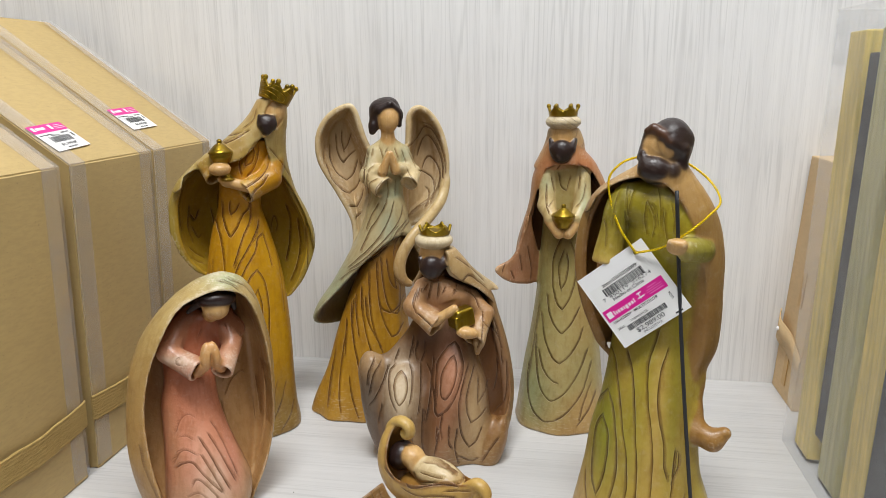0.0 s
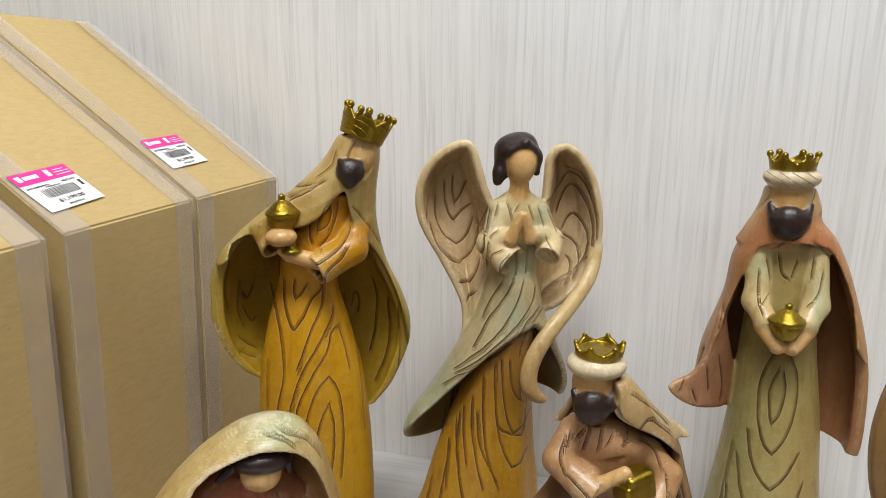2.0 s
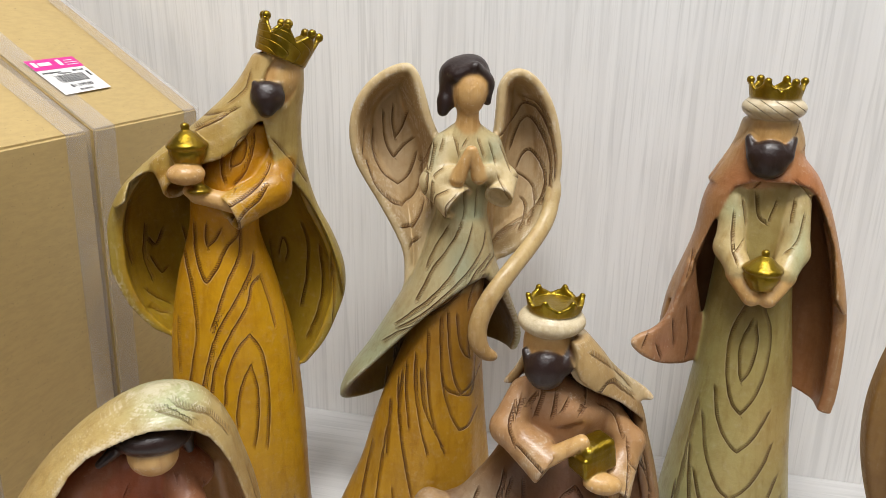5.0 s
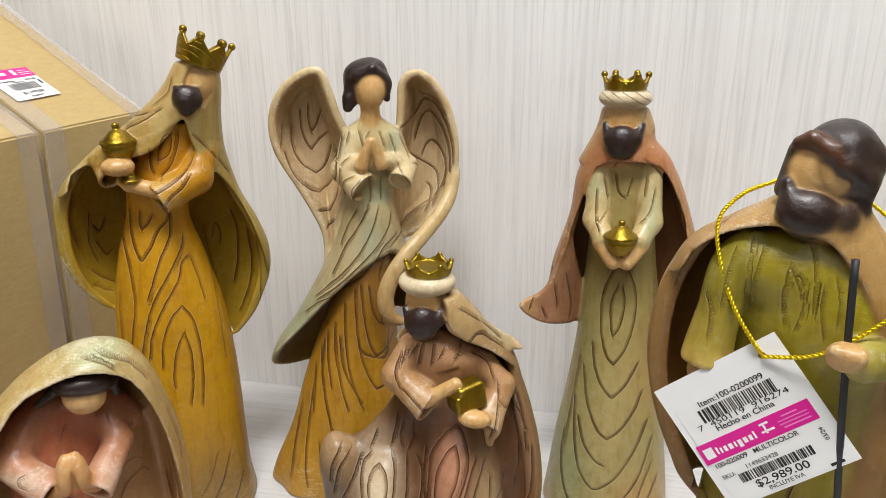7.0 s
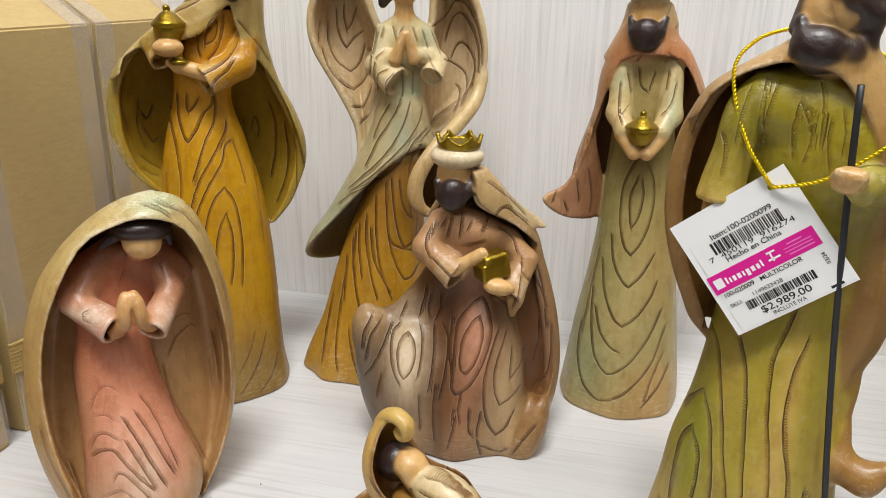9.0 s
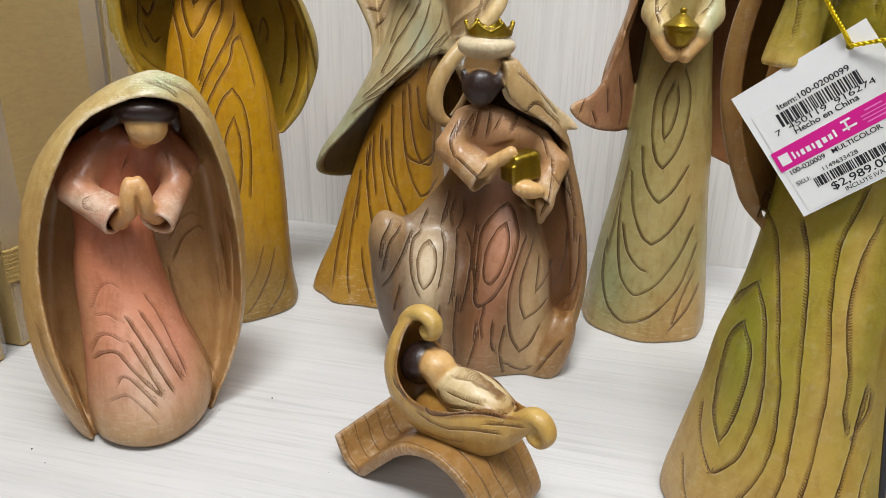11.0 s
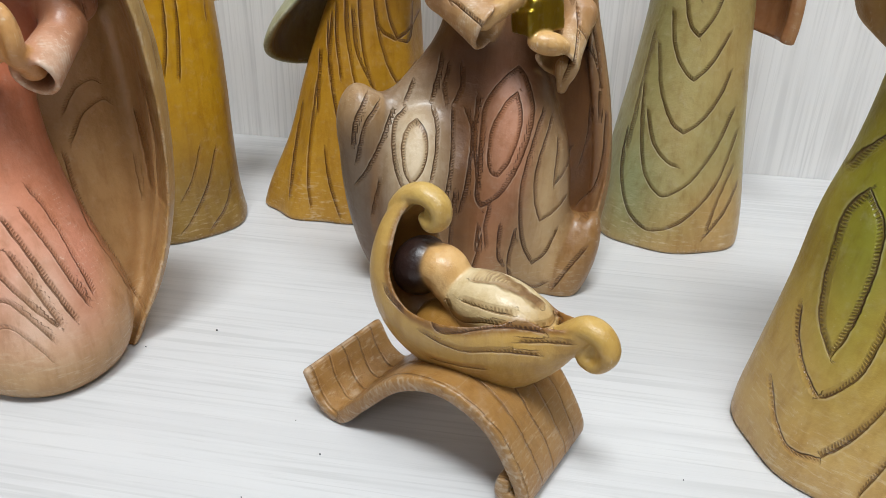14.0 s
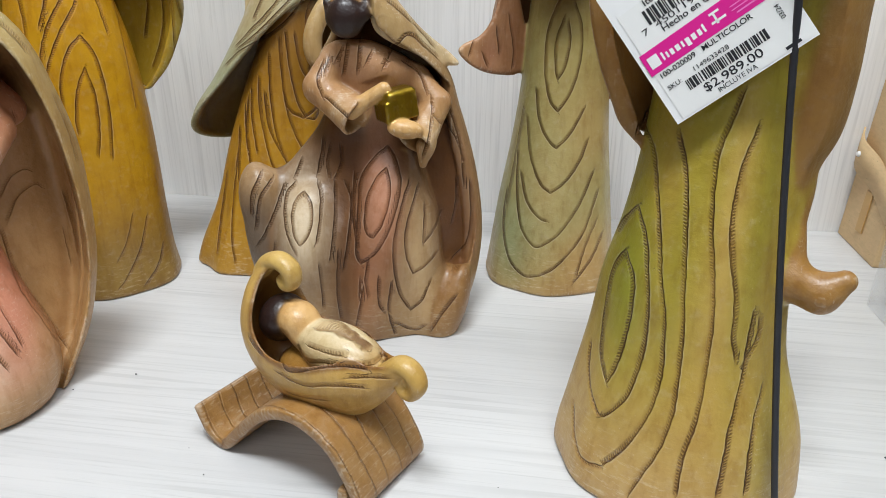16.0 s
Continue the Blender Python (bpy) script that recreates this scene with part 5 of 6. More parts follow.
    s.carve((12.1, 177.8), (25.1, 166.5), (35.9, 154.1), w=.6)
    s.carve((-19.5, 148.9), (-22.5, 141.3), (-19.8, 133))
    s.carve((-19.2, 133.7), (-11.6, 128.3), (-5.8, 124))
    s.carve((-9.7, 156.3), (-13.6, 148.9), w=.8)
    s.carve((4.2, 153.8), (1.1, 148.2), w=.8)
    s.carve((33.4, 131.9), (33.2, 122.5), (28.5, 103.7), w=.8)
    s.carve((43.3, 125.5), (49.7, 103.4), (52.4, 80.4), w=.7)
    s.carve((32.8, 4.6), (40.2, 17.5), (46.9, 26.2), w=.7)
    s.carve((13, 11), (23.4, 4), (29.6, 7.2), w=.9)
    s.carve((11.5, 37.6), (9.2, 20.7), (12.6, 3.2), w=.9)
    s.carve((-0.7, 48.8), (-5.5, 25.2), (-8.8, 9.9), w=.9)
    s.carve((-16.1, 54.3), (-17.7, 31.3), (-16.6, 14.9), w=.8)
    s.carve((-26.2, 48.1), (-25.8, 20.9), w=.8)
    s.carve((-6.3, 93.8), (-7.8, 74.4), (-5.9, 55.5), w=.8)
    s.carve((-7.1, 158), (-10.2, 143), w=.8)
    s.carve((-1.3, 157.8), (-3.1, 144.3), w=.8)
    s.carve((-16.3, 151.7), (-18.7, 144), w=.7)
    s.carve((13.1, 151.9), (9.8, 146.5), w=.7)
    s.carve((19.2, 149.4), (27.8, 142.2), (31.2, 133.1), w=.8)
    s.build(stand(-0.200, 0.550, 12.9))


def mary():
    s = Sculpture("mary_figurine", "kneeling resin figurine in pink dress inside cream hooded mantle")
    keys = [(0, -5, -2, 36, 33), (8, -5, -2, 39, 36), (20, -3.5, -1, 44.5, 38), (50, -1, 0, 52, 40), (90, 2, 1, 53, 40), (120, 4.5, 0, 49.5, 37), (145, 7.5, -3, 41, 32), (160, 11.5, -5, 32.5, 27), (170, 15, -6, 24, 21), (177, 18, -7, 14.5, 14), (181.5, 19.5, -7.5, 3, 3)]
    opening = [(17, 172), (2, 170), (-16, 159), (-33, 130), (-42, 95), (-42, 55), (-36, 22), (-28, -8), (14, -8), (30, 12), (43, 42), (48, 75), (47, 110), (42, 140), (32, 164)]
    mantle = shell(keys, 5.4, opening, -2)
    s.add(mantle, lined(dabs(ramp(2, [(0, (194, 154, 106)), (60, (200, 162, 108)), (120, (202, 170, 114)), (175, (200, 178, 126))]), [(22, 178, 14, 5, (176, 196, 170), 0.75), (-44, 70, 5, 40, (196, 150, 84), 0.5)]), ramp(2, [(0, (206, 166, 120)), (60, (198, 158, 112)), (140, (190, 148, 104))])), CUT)
    s.add(loft([(0, -5, 4, 36, 30), (30, -3, 12, 42, 24), (90, 2, 20, 43, 15), (130, 6, 18, 36, 12)]), ramp(2, [(0, (206, 166, 120)), (130, (190, 148, 106))]), CUT, 4)
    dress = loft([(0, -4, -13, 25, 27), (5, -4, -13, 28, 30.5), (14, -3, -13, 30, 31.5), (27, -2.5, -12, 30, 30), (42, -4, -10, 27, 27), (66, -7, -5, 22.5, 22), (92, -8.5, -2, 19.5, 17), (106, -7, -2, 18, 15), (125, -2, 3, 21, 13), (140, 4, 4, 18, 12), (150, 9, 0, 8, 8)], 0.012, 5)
    # pearly sheen on the lap is painted on as pale dabs
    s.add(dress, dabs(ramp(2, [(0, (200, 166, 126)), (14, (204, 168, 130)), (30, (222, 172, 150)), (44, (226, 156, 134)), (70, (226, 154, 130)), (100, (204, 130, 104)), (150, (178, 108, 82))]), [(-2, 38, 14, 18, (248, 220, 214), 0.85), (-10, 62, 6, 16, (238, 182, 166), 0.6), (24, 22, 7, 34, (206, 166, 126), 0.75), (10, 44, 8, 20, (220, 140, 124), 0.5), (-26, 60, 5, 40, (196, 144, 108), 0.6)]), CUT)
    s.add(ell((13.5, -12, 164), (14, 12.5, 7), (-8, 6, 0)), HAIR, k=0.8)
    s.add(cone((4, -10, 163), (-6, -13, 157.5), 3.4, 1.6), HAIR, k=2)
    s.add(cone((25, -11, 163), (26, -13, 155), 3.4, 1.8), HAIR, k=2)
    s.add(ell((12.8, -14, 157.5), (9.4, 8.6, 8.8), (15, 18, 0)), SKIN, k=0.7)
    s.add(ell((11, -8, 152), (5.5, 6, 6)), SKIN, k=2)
    # highlights along the sleeves are pale dabs in the paint
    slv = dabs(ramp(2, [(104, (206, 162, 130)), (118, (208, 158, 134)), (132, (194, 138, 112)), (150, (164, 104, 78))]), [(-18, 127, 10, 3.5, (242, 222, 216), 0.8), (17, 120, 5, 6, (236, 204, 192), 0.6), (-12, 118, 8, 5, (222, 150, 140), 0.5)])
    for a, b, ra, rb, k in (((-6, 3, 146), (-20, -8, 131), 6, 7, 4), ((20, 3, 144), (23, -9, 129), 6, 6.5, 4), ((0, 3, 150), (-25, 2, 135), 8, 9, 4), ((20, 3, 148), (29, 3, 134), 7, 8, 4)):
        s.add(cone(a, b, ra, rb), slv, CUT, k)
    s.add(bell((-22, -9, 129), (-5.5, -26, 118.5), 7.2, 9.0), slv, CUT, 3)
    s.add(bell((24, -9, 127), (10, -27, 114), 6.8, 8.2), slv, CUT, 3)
    # skin ramp with the shade under the hands painted in
    shaded_palm = ramp(2, [(116, (196, 140, 88)), (128, (222, 172, 118)), (140, (226, 178, 126))])
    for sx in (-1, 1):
        s.add(ell((2.6 + 2.9 * sx, -29, 128), (4.0, 5.2, 10.6), (0, -6 * sx, 0)), shaded_palm, k=2.2)
        s.add(cone((2.6 + 5 * sx, -27, 121), (2.6 + 8 * sx, -24, 117), 4.2, 4.6), shaded_palm, k=1.5)
    s.cut(ell((2.6, -35, 123), (1.0, 4, 9)), 1)
    # carved grain
    s.carve((-24, 71.1), (-18.8, 81.9), (-13.8, 84.4), (-9.3, 80.8), w=0.28)
    s.carve((-22.1, 68.9), (-17.5, 69.8), (-13.4, 66.7), w=0.28)
    s.carve((-27.5, 49.6), (-22.7, 58.7), (-18, 60), (-12.8, 56.7), w=0.35)
    s.carve((-9.7, 67.6), (-4.6, 55.6), (0.4, 42), (5.5, 29.5), w=0.84)
    s.carve((-3.3, 68.9), (2, 56.3), (7.2, 42.1), (10.9, 32.9), w=0.7)
    s.carve((-0, 76.7), (5.2, 64.9), (10, 48.3), (13.4, 34.8), w=0.49)
    s.carve((-10.5, 56.5), (-7.1, 48.7), (-2.9, 37.8), (0.7, 29.1), w=0.63)
    s.carve((-26.8, 47.5), (-21.7, 51.4), (-16.1, 51.3), (-11.5, 44.2), (-5.7, 35.8), (0.1, 28.7), w=0.63)
    s.carve((-18.6, 36.4), (-15.6, 40.5), (-10.4, 36.4), (-2.7, 24.6), w=0.56)
    s.carve((-23.4, 27.8), (-16, 31.4), (-9.8, 25.8), (-3.9, 16.5), w=0.35)
    s.carve((18.4, 93), (23.7, 100.9), (29.8, 104.1), (34, 102.3), w=0.42)
    s.carve((19, 81.3), (25.3, 91.7), (33.2, 95.9), (36.6, 93.5), w=0.42)
    s.carve((44.5, 90.8), (45.1, 72.5), (44.8, 58.4), w=0.49)
    s.carve((41.2, 72.2), (41.2, 50.7), w=0.42)
    s.carve((47.2, 107.2), (48.1, 78.1), (46, 56), w=0.42)
    s.carve((-47.8, 69.9), (-46.7, 53.6), (-42.8, 36.5), (-38.7, 21.6), w=0.42)
    s.carve((14, 178.3), (21.5, 175.5), (27.2, 170.3), w=0.49)
    s.carve((21.1, 179), (33.4, 171), (40.8, 159.4), w=0.49)
    s.carve((47, 141.6), (50.2, 123.6), (51, 109.6), w=0.35)
    s.carve((2.8, 142.2), (-0, 135.9), w=0.42)
    s.carve((19.9, 142.3), (20.7, 138.4), w=0.49)
    s.carve((31, 134.3), (31.5, 130), w=0.49)
    s.carve((-15.1, 129.6), (-18.6, 127.9), (-19.2, 124.5), (-15.6, 123.9), w=0.35)
    s.carve((-39, 32.5), (-34.7, 9), w=0.49)
    s.carve((15, 79.2), (17, 57.9), (24.1, 36.3), (30.9, 13.9), w=0.42)
    s.build(stand(-0.362, 0.445, 41.3))


def joseph():
    s = Sculpture("joseph_figurine", "olive-robed bearded resin figurine in brown cape")
    robe = loft([(0, 0, -2, 49.5, 47), (8, 0, -1, 49, 46), (22, 0.5, 1, 47, 43), (59, -2, 6, 38, 34), (80, -2, 8, 35.5, 32), (103, 0, 10, 32, 29), (145, 0, 15, 27, 24), (200, -3, 19, 23, 20), (232, -3, 18, 24, 18), (246, -2, 15, 15, 14), (256, -1, 12, 9, 9)], 0.015, 9, 0.3)
    s.add(robe, dabs(ramp(2, [(0, (206, 174, 124)), (20, (204, 174, 114)), (52, (190, 166, 82)), (110, (178, 160, 64)), (160, (164, 152, 52)), (240, (154, 144, 48))]), [(-26, 88, 11, 40, (136, 150, 44), 0.7), (16, 50, 14, 50, (200, 172, 92), 0.5), (8, 110, 5, 60, (210, 178, 108), 0.6), (-8, 95, 5, 40, (158, 152, 48), 0.5), (18, 100, 4, 50, (150, 148, 50), 0.5), (-14, 130, 6, 26, (196, 168, 84), 0.5), (34, 30, 8, 30, (166, 162, 76), 0.6), (-38, 30, 8, 26, (200, 170, 112), 0.6)]),
          CUT)
    chest = ramp(2, [(190, (172, 160, 46)), (245, (166, 154, 42))])
    s.add(ell((8, 8, 218), (24, 15, 32)), chest, CUT, 8)
    s.add(ell((-8, 9, 236), (24, 14, 14)), chest, CUT, 6)
    s.add(cone((20, 14, 212), (21, 14, 120), 15, 13), ramp(2, [(100, (168, 146, 62)), (150, (160, 142, 54)), (215, (154, 144, 48))]), CUT, 8)
    keys = [(76, 2, 16, 28, 22), (97, 1, 17, 31, 26), (120, 0, 18, 33, 28), (140, 0, 18, 40, 29), (160, -3.5, 18, 45, 30), (180, -6.5, 18, 47.5, 30), (205, -7.5, 17, 47.5, 29), (230, -7.5, 15, 41.5, 27), (244, -7, 13, 33.5, 23), (253, -4, 11, 24, 19), (260, -1, 10, 16, 16), (266, 0, 10, 10, 12)]
    opening = [(-4, 253), (-13, 254), (-22, 251.5), (-31, 247), (-40, 239), (-50, 226), (-100, 212), (-100, 40), (60, 40), (60, 90), (36, 110), (33, 150), (29, 195), (23, 221), (14, 238), (4, 250)]
    cape = shell(keys, 4.4, opening, lambda x, z: np.interp(x, [-50, -20, 30], [10, 4, 0]) + 0 * z, lambda x, y, z: (108 - 0.8 * x) - z)
    s.add(cape, lined(dabs(ramp(2, [(80, (170, 134, 78)), (160, (150, 114, 62)), (230, (178, 142, 90)), (258, (200, 164, 112))]), [(-46, 190, 8, 40, (140, 106, 58), 0.5)]), ramp(2, [(80, (150, 110, 58)), (230, (134, 96, 50))])), CUT)
    for a, b, ra, rb in (((30, 10, 122), (29, 4, 102), 3, 4.5), ((29, 4, 102), (32, -2, 89), 4.5, 6.5), ((32, -2, 89), (42, -4, 86), 6.5, 6.5), ((42, -4, 86), (49, -4, 92), 6.5, 4.2)):
        s.add(cone(a, b, ra, rb), ramp(2, [(70, (172, 130, 70)), (120, (160, 122, 68))]), None, 5)
    s.add(cone((0, 10, 248), (-2, 4, 262), 8, 8), SKIN, k=2)
    hair = ramp(2, [(250, (52, 38, 38)), (272, (58, 42, 40)), (292, (48, 38, 40))])
    s.add(ell((2.5, 8.5, 274.5), (13.4, 14, 15.8), (0, 12, 0)), hair, None, 1)
    s.add(cone((12, 7, 277), (10.5, 5, 260), 4.8, 3.6), hair, None, 4)
    s.add(cone((-9, 5, 279), (-12.5, 2, 266), 4.2, 3.4), hair, None, 3)
    s.cut(ell((-0.8, -13, 272.5), (12, 13.5, 9), (0, 31, 0)), 0.8)
    s.add(ell((-1, 3, 272), (12, 7.6, 12)), SKIN, k=0.5)
    fringe = ramp(0, [(-10, (92, 62, 46)), (2, (96, 64, 48)), (8, (56, 42, 40))])
    for a, b, ra, rb in (((-10, 1, 282.5), (-6, -1.2, 284), 2.2, 2.6), ((-6, -1.2, 284), (0, -2.6, 280.5), 2.6, 2.6), ((0, -2.6, 280.5), (4.5, -3, 276), 2.6, 2.6), ((4.5, -3, 276), (11, -1, 272), 2.6, 3.0)):
        s.add(cone(a, b, ra, rb), fringe, None, 3)
    s.add(ell((-4.4, -2.5, 258.8), (10, 7.4, 8.8), (0, 12, 0)), hair, None, 0.8)
    s.add(ell((5, -0.5, 257.5), (6, 6, 6), (0, -10, 0)), hair, None, 4)
    s.add(cone((-12, -1.5, 268.5), (-9.5, -4.5, 260), 2.0, 3.8), hair, None, 3)
    s.add(cone((12.2, 1, 271), (10.4, 2, 259), 3.2, 2.8), hair, None, 3)
    slv = ramp(2, [(196, (226, 198, 130)), (206, (196, 178, 84)), (226, (150, 142, 48))])
    s.add(loft([(198, -31, -1, 9.5, 11), (204, -30.5, 0, 9, 10.5), (218, -28.5, 2, 8, 10), (240, -24, 6, 7.5, 9), (250, -19, 8, 4, 6)], 0.03, 5), slv, CUT, 3)
    s.cut(ell((-31, -1, 197), (7.5, 8.5, 3.5)), 1)
    s.add(cone((-31, 2, 208), (-33, 1, 192), 5, 4.6), SKIN, k=0.6)
    s.add(cone((27, 0, 210), (19, -10, 212), 7, 7.6), ramp(0, [(12, (190, 180, 100)), (30, (150, 144, 56))]), None, 3)
    s.add(ell((13, -15, 214.5), (6.4, 5.8, 5.2)), SKIN, k=0.8)
    s.add(cone((9.5, -18.6, 217.5), (16, -18.6, 216.5), 2.2, 3.0), SKIN, k=1.5)
    # carved grain
    s.carve((-27.5, 94.3), (-32, 85.2), (-33, 71.6), (-32.8, 58.3), (-31.7, 50.6), (-27.3, 42.8), (-27.3, 42.8), (-23.7, 53), (-22.1, 64.8), (-21.5, 76.2), (-22.6, 86.5), (-27.5, 94.3))
    s.carve((-25.3, 111.3), (-30.6, 103.1), (-33.4, 96.7))
    s.carve((-25.3, 111.3), (-20, 101.9), (-17.2, 88.4), (-15, 74.2), (-14.8, 60.9), (-16.3, 49.6), (-19.2, 40.1), (-24.9, 32.4), (-27.7, 30.4), w=1.1, side=-1)
    s.carve((-27.7, 30.4), (-32.4, 35.4), (-35.9, 42.8), (-36.8, 51.5), w=1.1)
    s.carve((-29.6, 140.4), (-30.4, 135.1), w=.8)
    s.carve((-29.6, 140.4), (-22.4, 133.3), (-18.7, 120.6), (-14.9, 103.5), (-12, 87.9), (-9, 76.2), (-7.7, 63.5), (-7.1, 53), (-9.2, 40), (-15.5, 25), (-23.9, 13.7), w=1.1, side=-1)
    s.carve((-23.9, 13.7), (-32.5, 12.1), (-37.2, 16.6), (-40.3, 24.7), w=1.1)
    s.carve((-13.5, 140.7), (-9.9, 130.7), (-7.3, 117.5), (-5.4, 101.9), (-3.6, 86), (-1.5, 69.4), (-0.9, 52.4), (-1, 40.4), (-4, 27.7), (-9.4, 15.4), (-12.2, 8.1), w=1.1, side=-1)
    s.carve((5.4, 157.1), (3.4, 147.7), (0.6, 136.1), (0.9, 122.7), (2.8, 107.3), (5.8, 91.3), (7.8, 74.6), (8.1, 57.5), (7.8, 41.5), (5.1, 27.7), (4.8, 13.8), w=.9, side=-1)
    s.carve((11.7, 146.1), (8.5, 132.8), (7.6, 121.3), (8.3, 107.7), (10.8, 95.7), (13.7, 83.4), (14.7, 70.7), (17.1, 62.1), w=.9)
    s.carve((20.7, 81), (20.3, 66.2), (20.3, 53.8), (19, 38.3), (18.7, 28.7), (18.3, 14.9), w=1.1)
    s.carve((28.4, 51.9), (27.2, 41.6), (27.1, 30.6), (27.9, 15.7))
    s.carve((23, 78.4), (23.1, 69.9), (19.7, 60.3), w=.7)
    s.carve((34.7, 93.3), (37.8, 89.7), w=.6)
    s.carve((-7, 236.5), (-8.1, 227.9), (-6.3, 217.2), w=.4)
    s.carve((-5.7, 238.4), (-2.5, 235.1), (-1.5, 224.6), (-3.1, 216), w=.4)
    s.carve((-16.1, 245.3), (-18.3, 232.8), (-18.4, 218.7), w=.35)
    s.carve((4, 234.6), (4.4, 225.2), (6.8, 214.4), w=.4)
    s.carve((7.3, 238.8), (9.4, 229.6), (10.1, 220), w=.4)
    s.carve((-34, 226.1), (-31.3, 220.1), (-31, 208.7), w=.4)
    s.carve((-25.4, 244.5), (-27.2, 232.1), (-27.6, 221.3), w=.35)
    s.carve((-20.1, 249), (-20.6, 234.4), (-20.1, 223), w=.35)
    s.carve((-7.2, 240.4), (-8.2, 230.7), (-7.5, 220.9), w=.4)
    s.carve((-7.2, 240.4), (-2.9, 231.2), (-1.5, 220.4), w=.4)
    s.carve((-3.2, 253), (0.6, 239.9), (2, 222.9), w=.4)
    s.carve((-29.6, 140.4), (-30.4, 135.1), w=.9)
    s.carve((-43.2, 232.7), (-46.4, 221.6), w=.35)
    s.build(stand(-0.042, 0.447, -13.2))


king_tall()
angel()
king_standing()
king_kneeling()
mary()
joseph()


# ---------------------------------------------------------------- cradle on its stand
def band(pts, th, y0, y1):
    """A strip of thickness th bent along an x-z path."""
    P = smooth_path(pts)

    def f(x, y, z):
        d, _, _ = path2(P, x, z)
        return smax(d - th / 2 * np.interp(x, [P[0, 0], P[0, 0] + 16], [0.55, 1.0]), np.abs(y - (y0 + y1) / 2) - (y1 - y0) / 2 + 0 * d, 1.5)
    return Prim(f, (P[:, 0].min() - th, y0, P[:, 1].min() - th), (P[:, 0].max() + th, y1, P[:, 1].max() + th))


def leaf(rows, th, yc, cx, cz):
    """A leaf-shaped trough bent round the axis (cx, cz); rows (x, z, half width, depth of the trough)."""
    turn = lambda x, z: np.degrees(np.arctan2(z - cz, x - cx)) % 360
    keys = [(float(turn(x, z)), math.hypot(x - cx, z - cz), w, d) for x, z, w, d in rows]
    lo, hi = min(k[0] for k in keys), max(k[0] for k in keys)
    at, v = spline_table(keys, lo, hi)

    def trough(x, y, z):
        a = turn(x, z)
        R, w, depth = (np.interp(a, at, v[:, i]) for i in range(3))
        u = np.abs(y - yc) / w
        r = np.hypot(x - cx, z - cz)
        return a, r, w, depth, u, R - r - depth * np.minimum(u, 1.25) ** 2

    def f(x, y, z):
        a, r, w, depth, u, n = trough(x, y, z)
        c = 1 / np.sqrt(1 + (2 * depth * np.minimum(u, 1.2) / w) ** 2)
        d = smax((np.abs(n) - th / 2 / c) * c, (u - 1) * w * 0.7, 2.0)
        return smax(d, np.maximum(lo - a, a - hi) * 0.0175 * r, 1.5)
    w = v[:, 1].max()
    p = Prim(f, (-6, yc - w, cz - v[:, 0].max() - 6), (90, yc + w, 92))

    def inner(x, y, z):
        a, r, w, depth, u, n = trough(x, y, z)
        return 0.5 + (n - 0.4) / 1.6
    p.inner = inner
    return p


def cradle_stand():
    s = Sculpture("cradle_stand", "brown wood-look resin arched stand under the cradle", "stand")
    s.add(band([(-16, 16), (-10, 6), (-1, 3), (9, 13), (23, 27), (37, 33), (49, 32), (60, 26), (68, 15), (72, 6), (69, 3), (65, 4), (65, 8)], 5.2, -4, 40),
          dabs(ramp(2, [(0, (166, 126, 76)), (20, (158, 120, 74)), (36, (174, 134, 82))]), [(66, 12, 8, 12, (186, 156, 116), 0.5), (-10, 8, 10, 8, (160, 124, 78), 0.5)]),
          lambda x, y, z: (y * 0.95 + 0.12 * x + 2.0 * np.sin(x / 17.0)) / 8.0, 1, carve=0.4)
    s.build(stand(-0.231, 0.419, -23.6), 0.9)


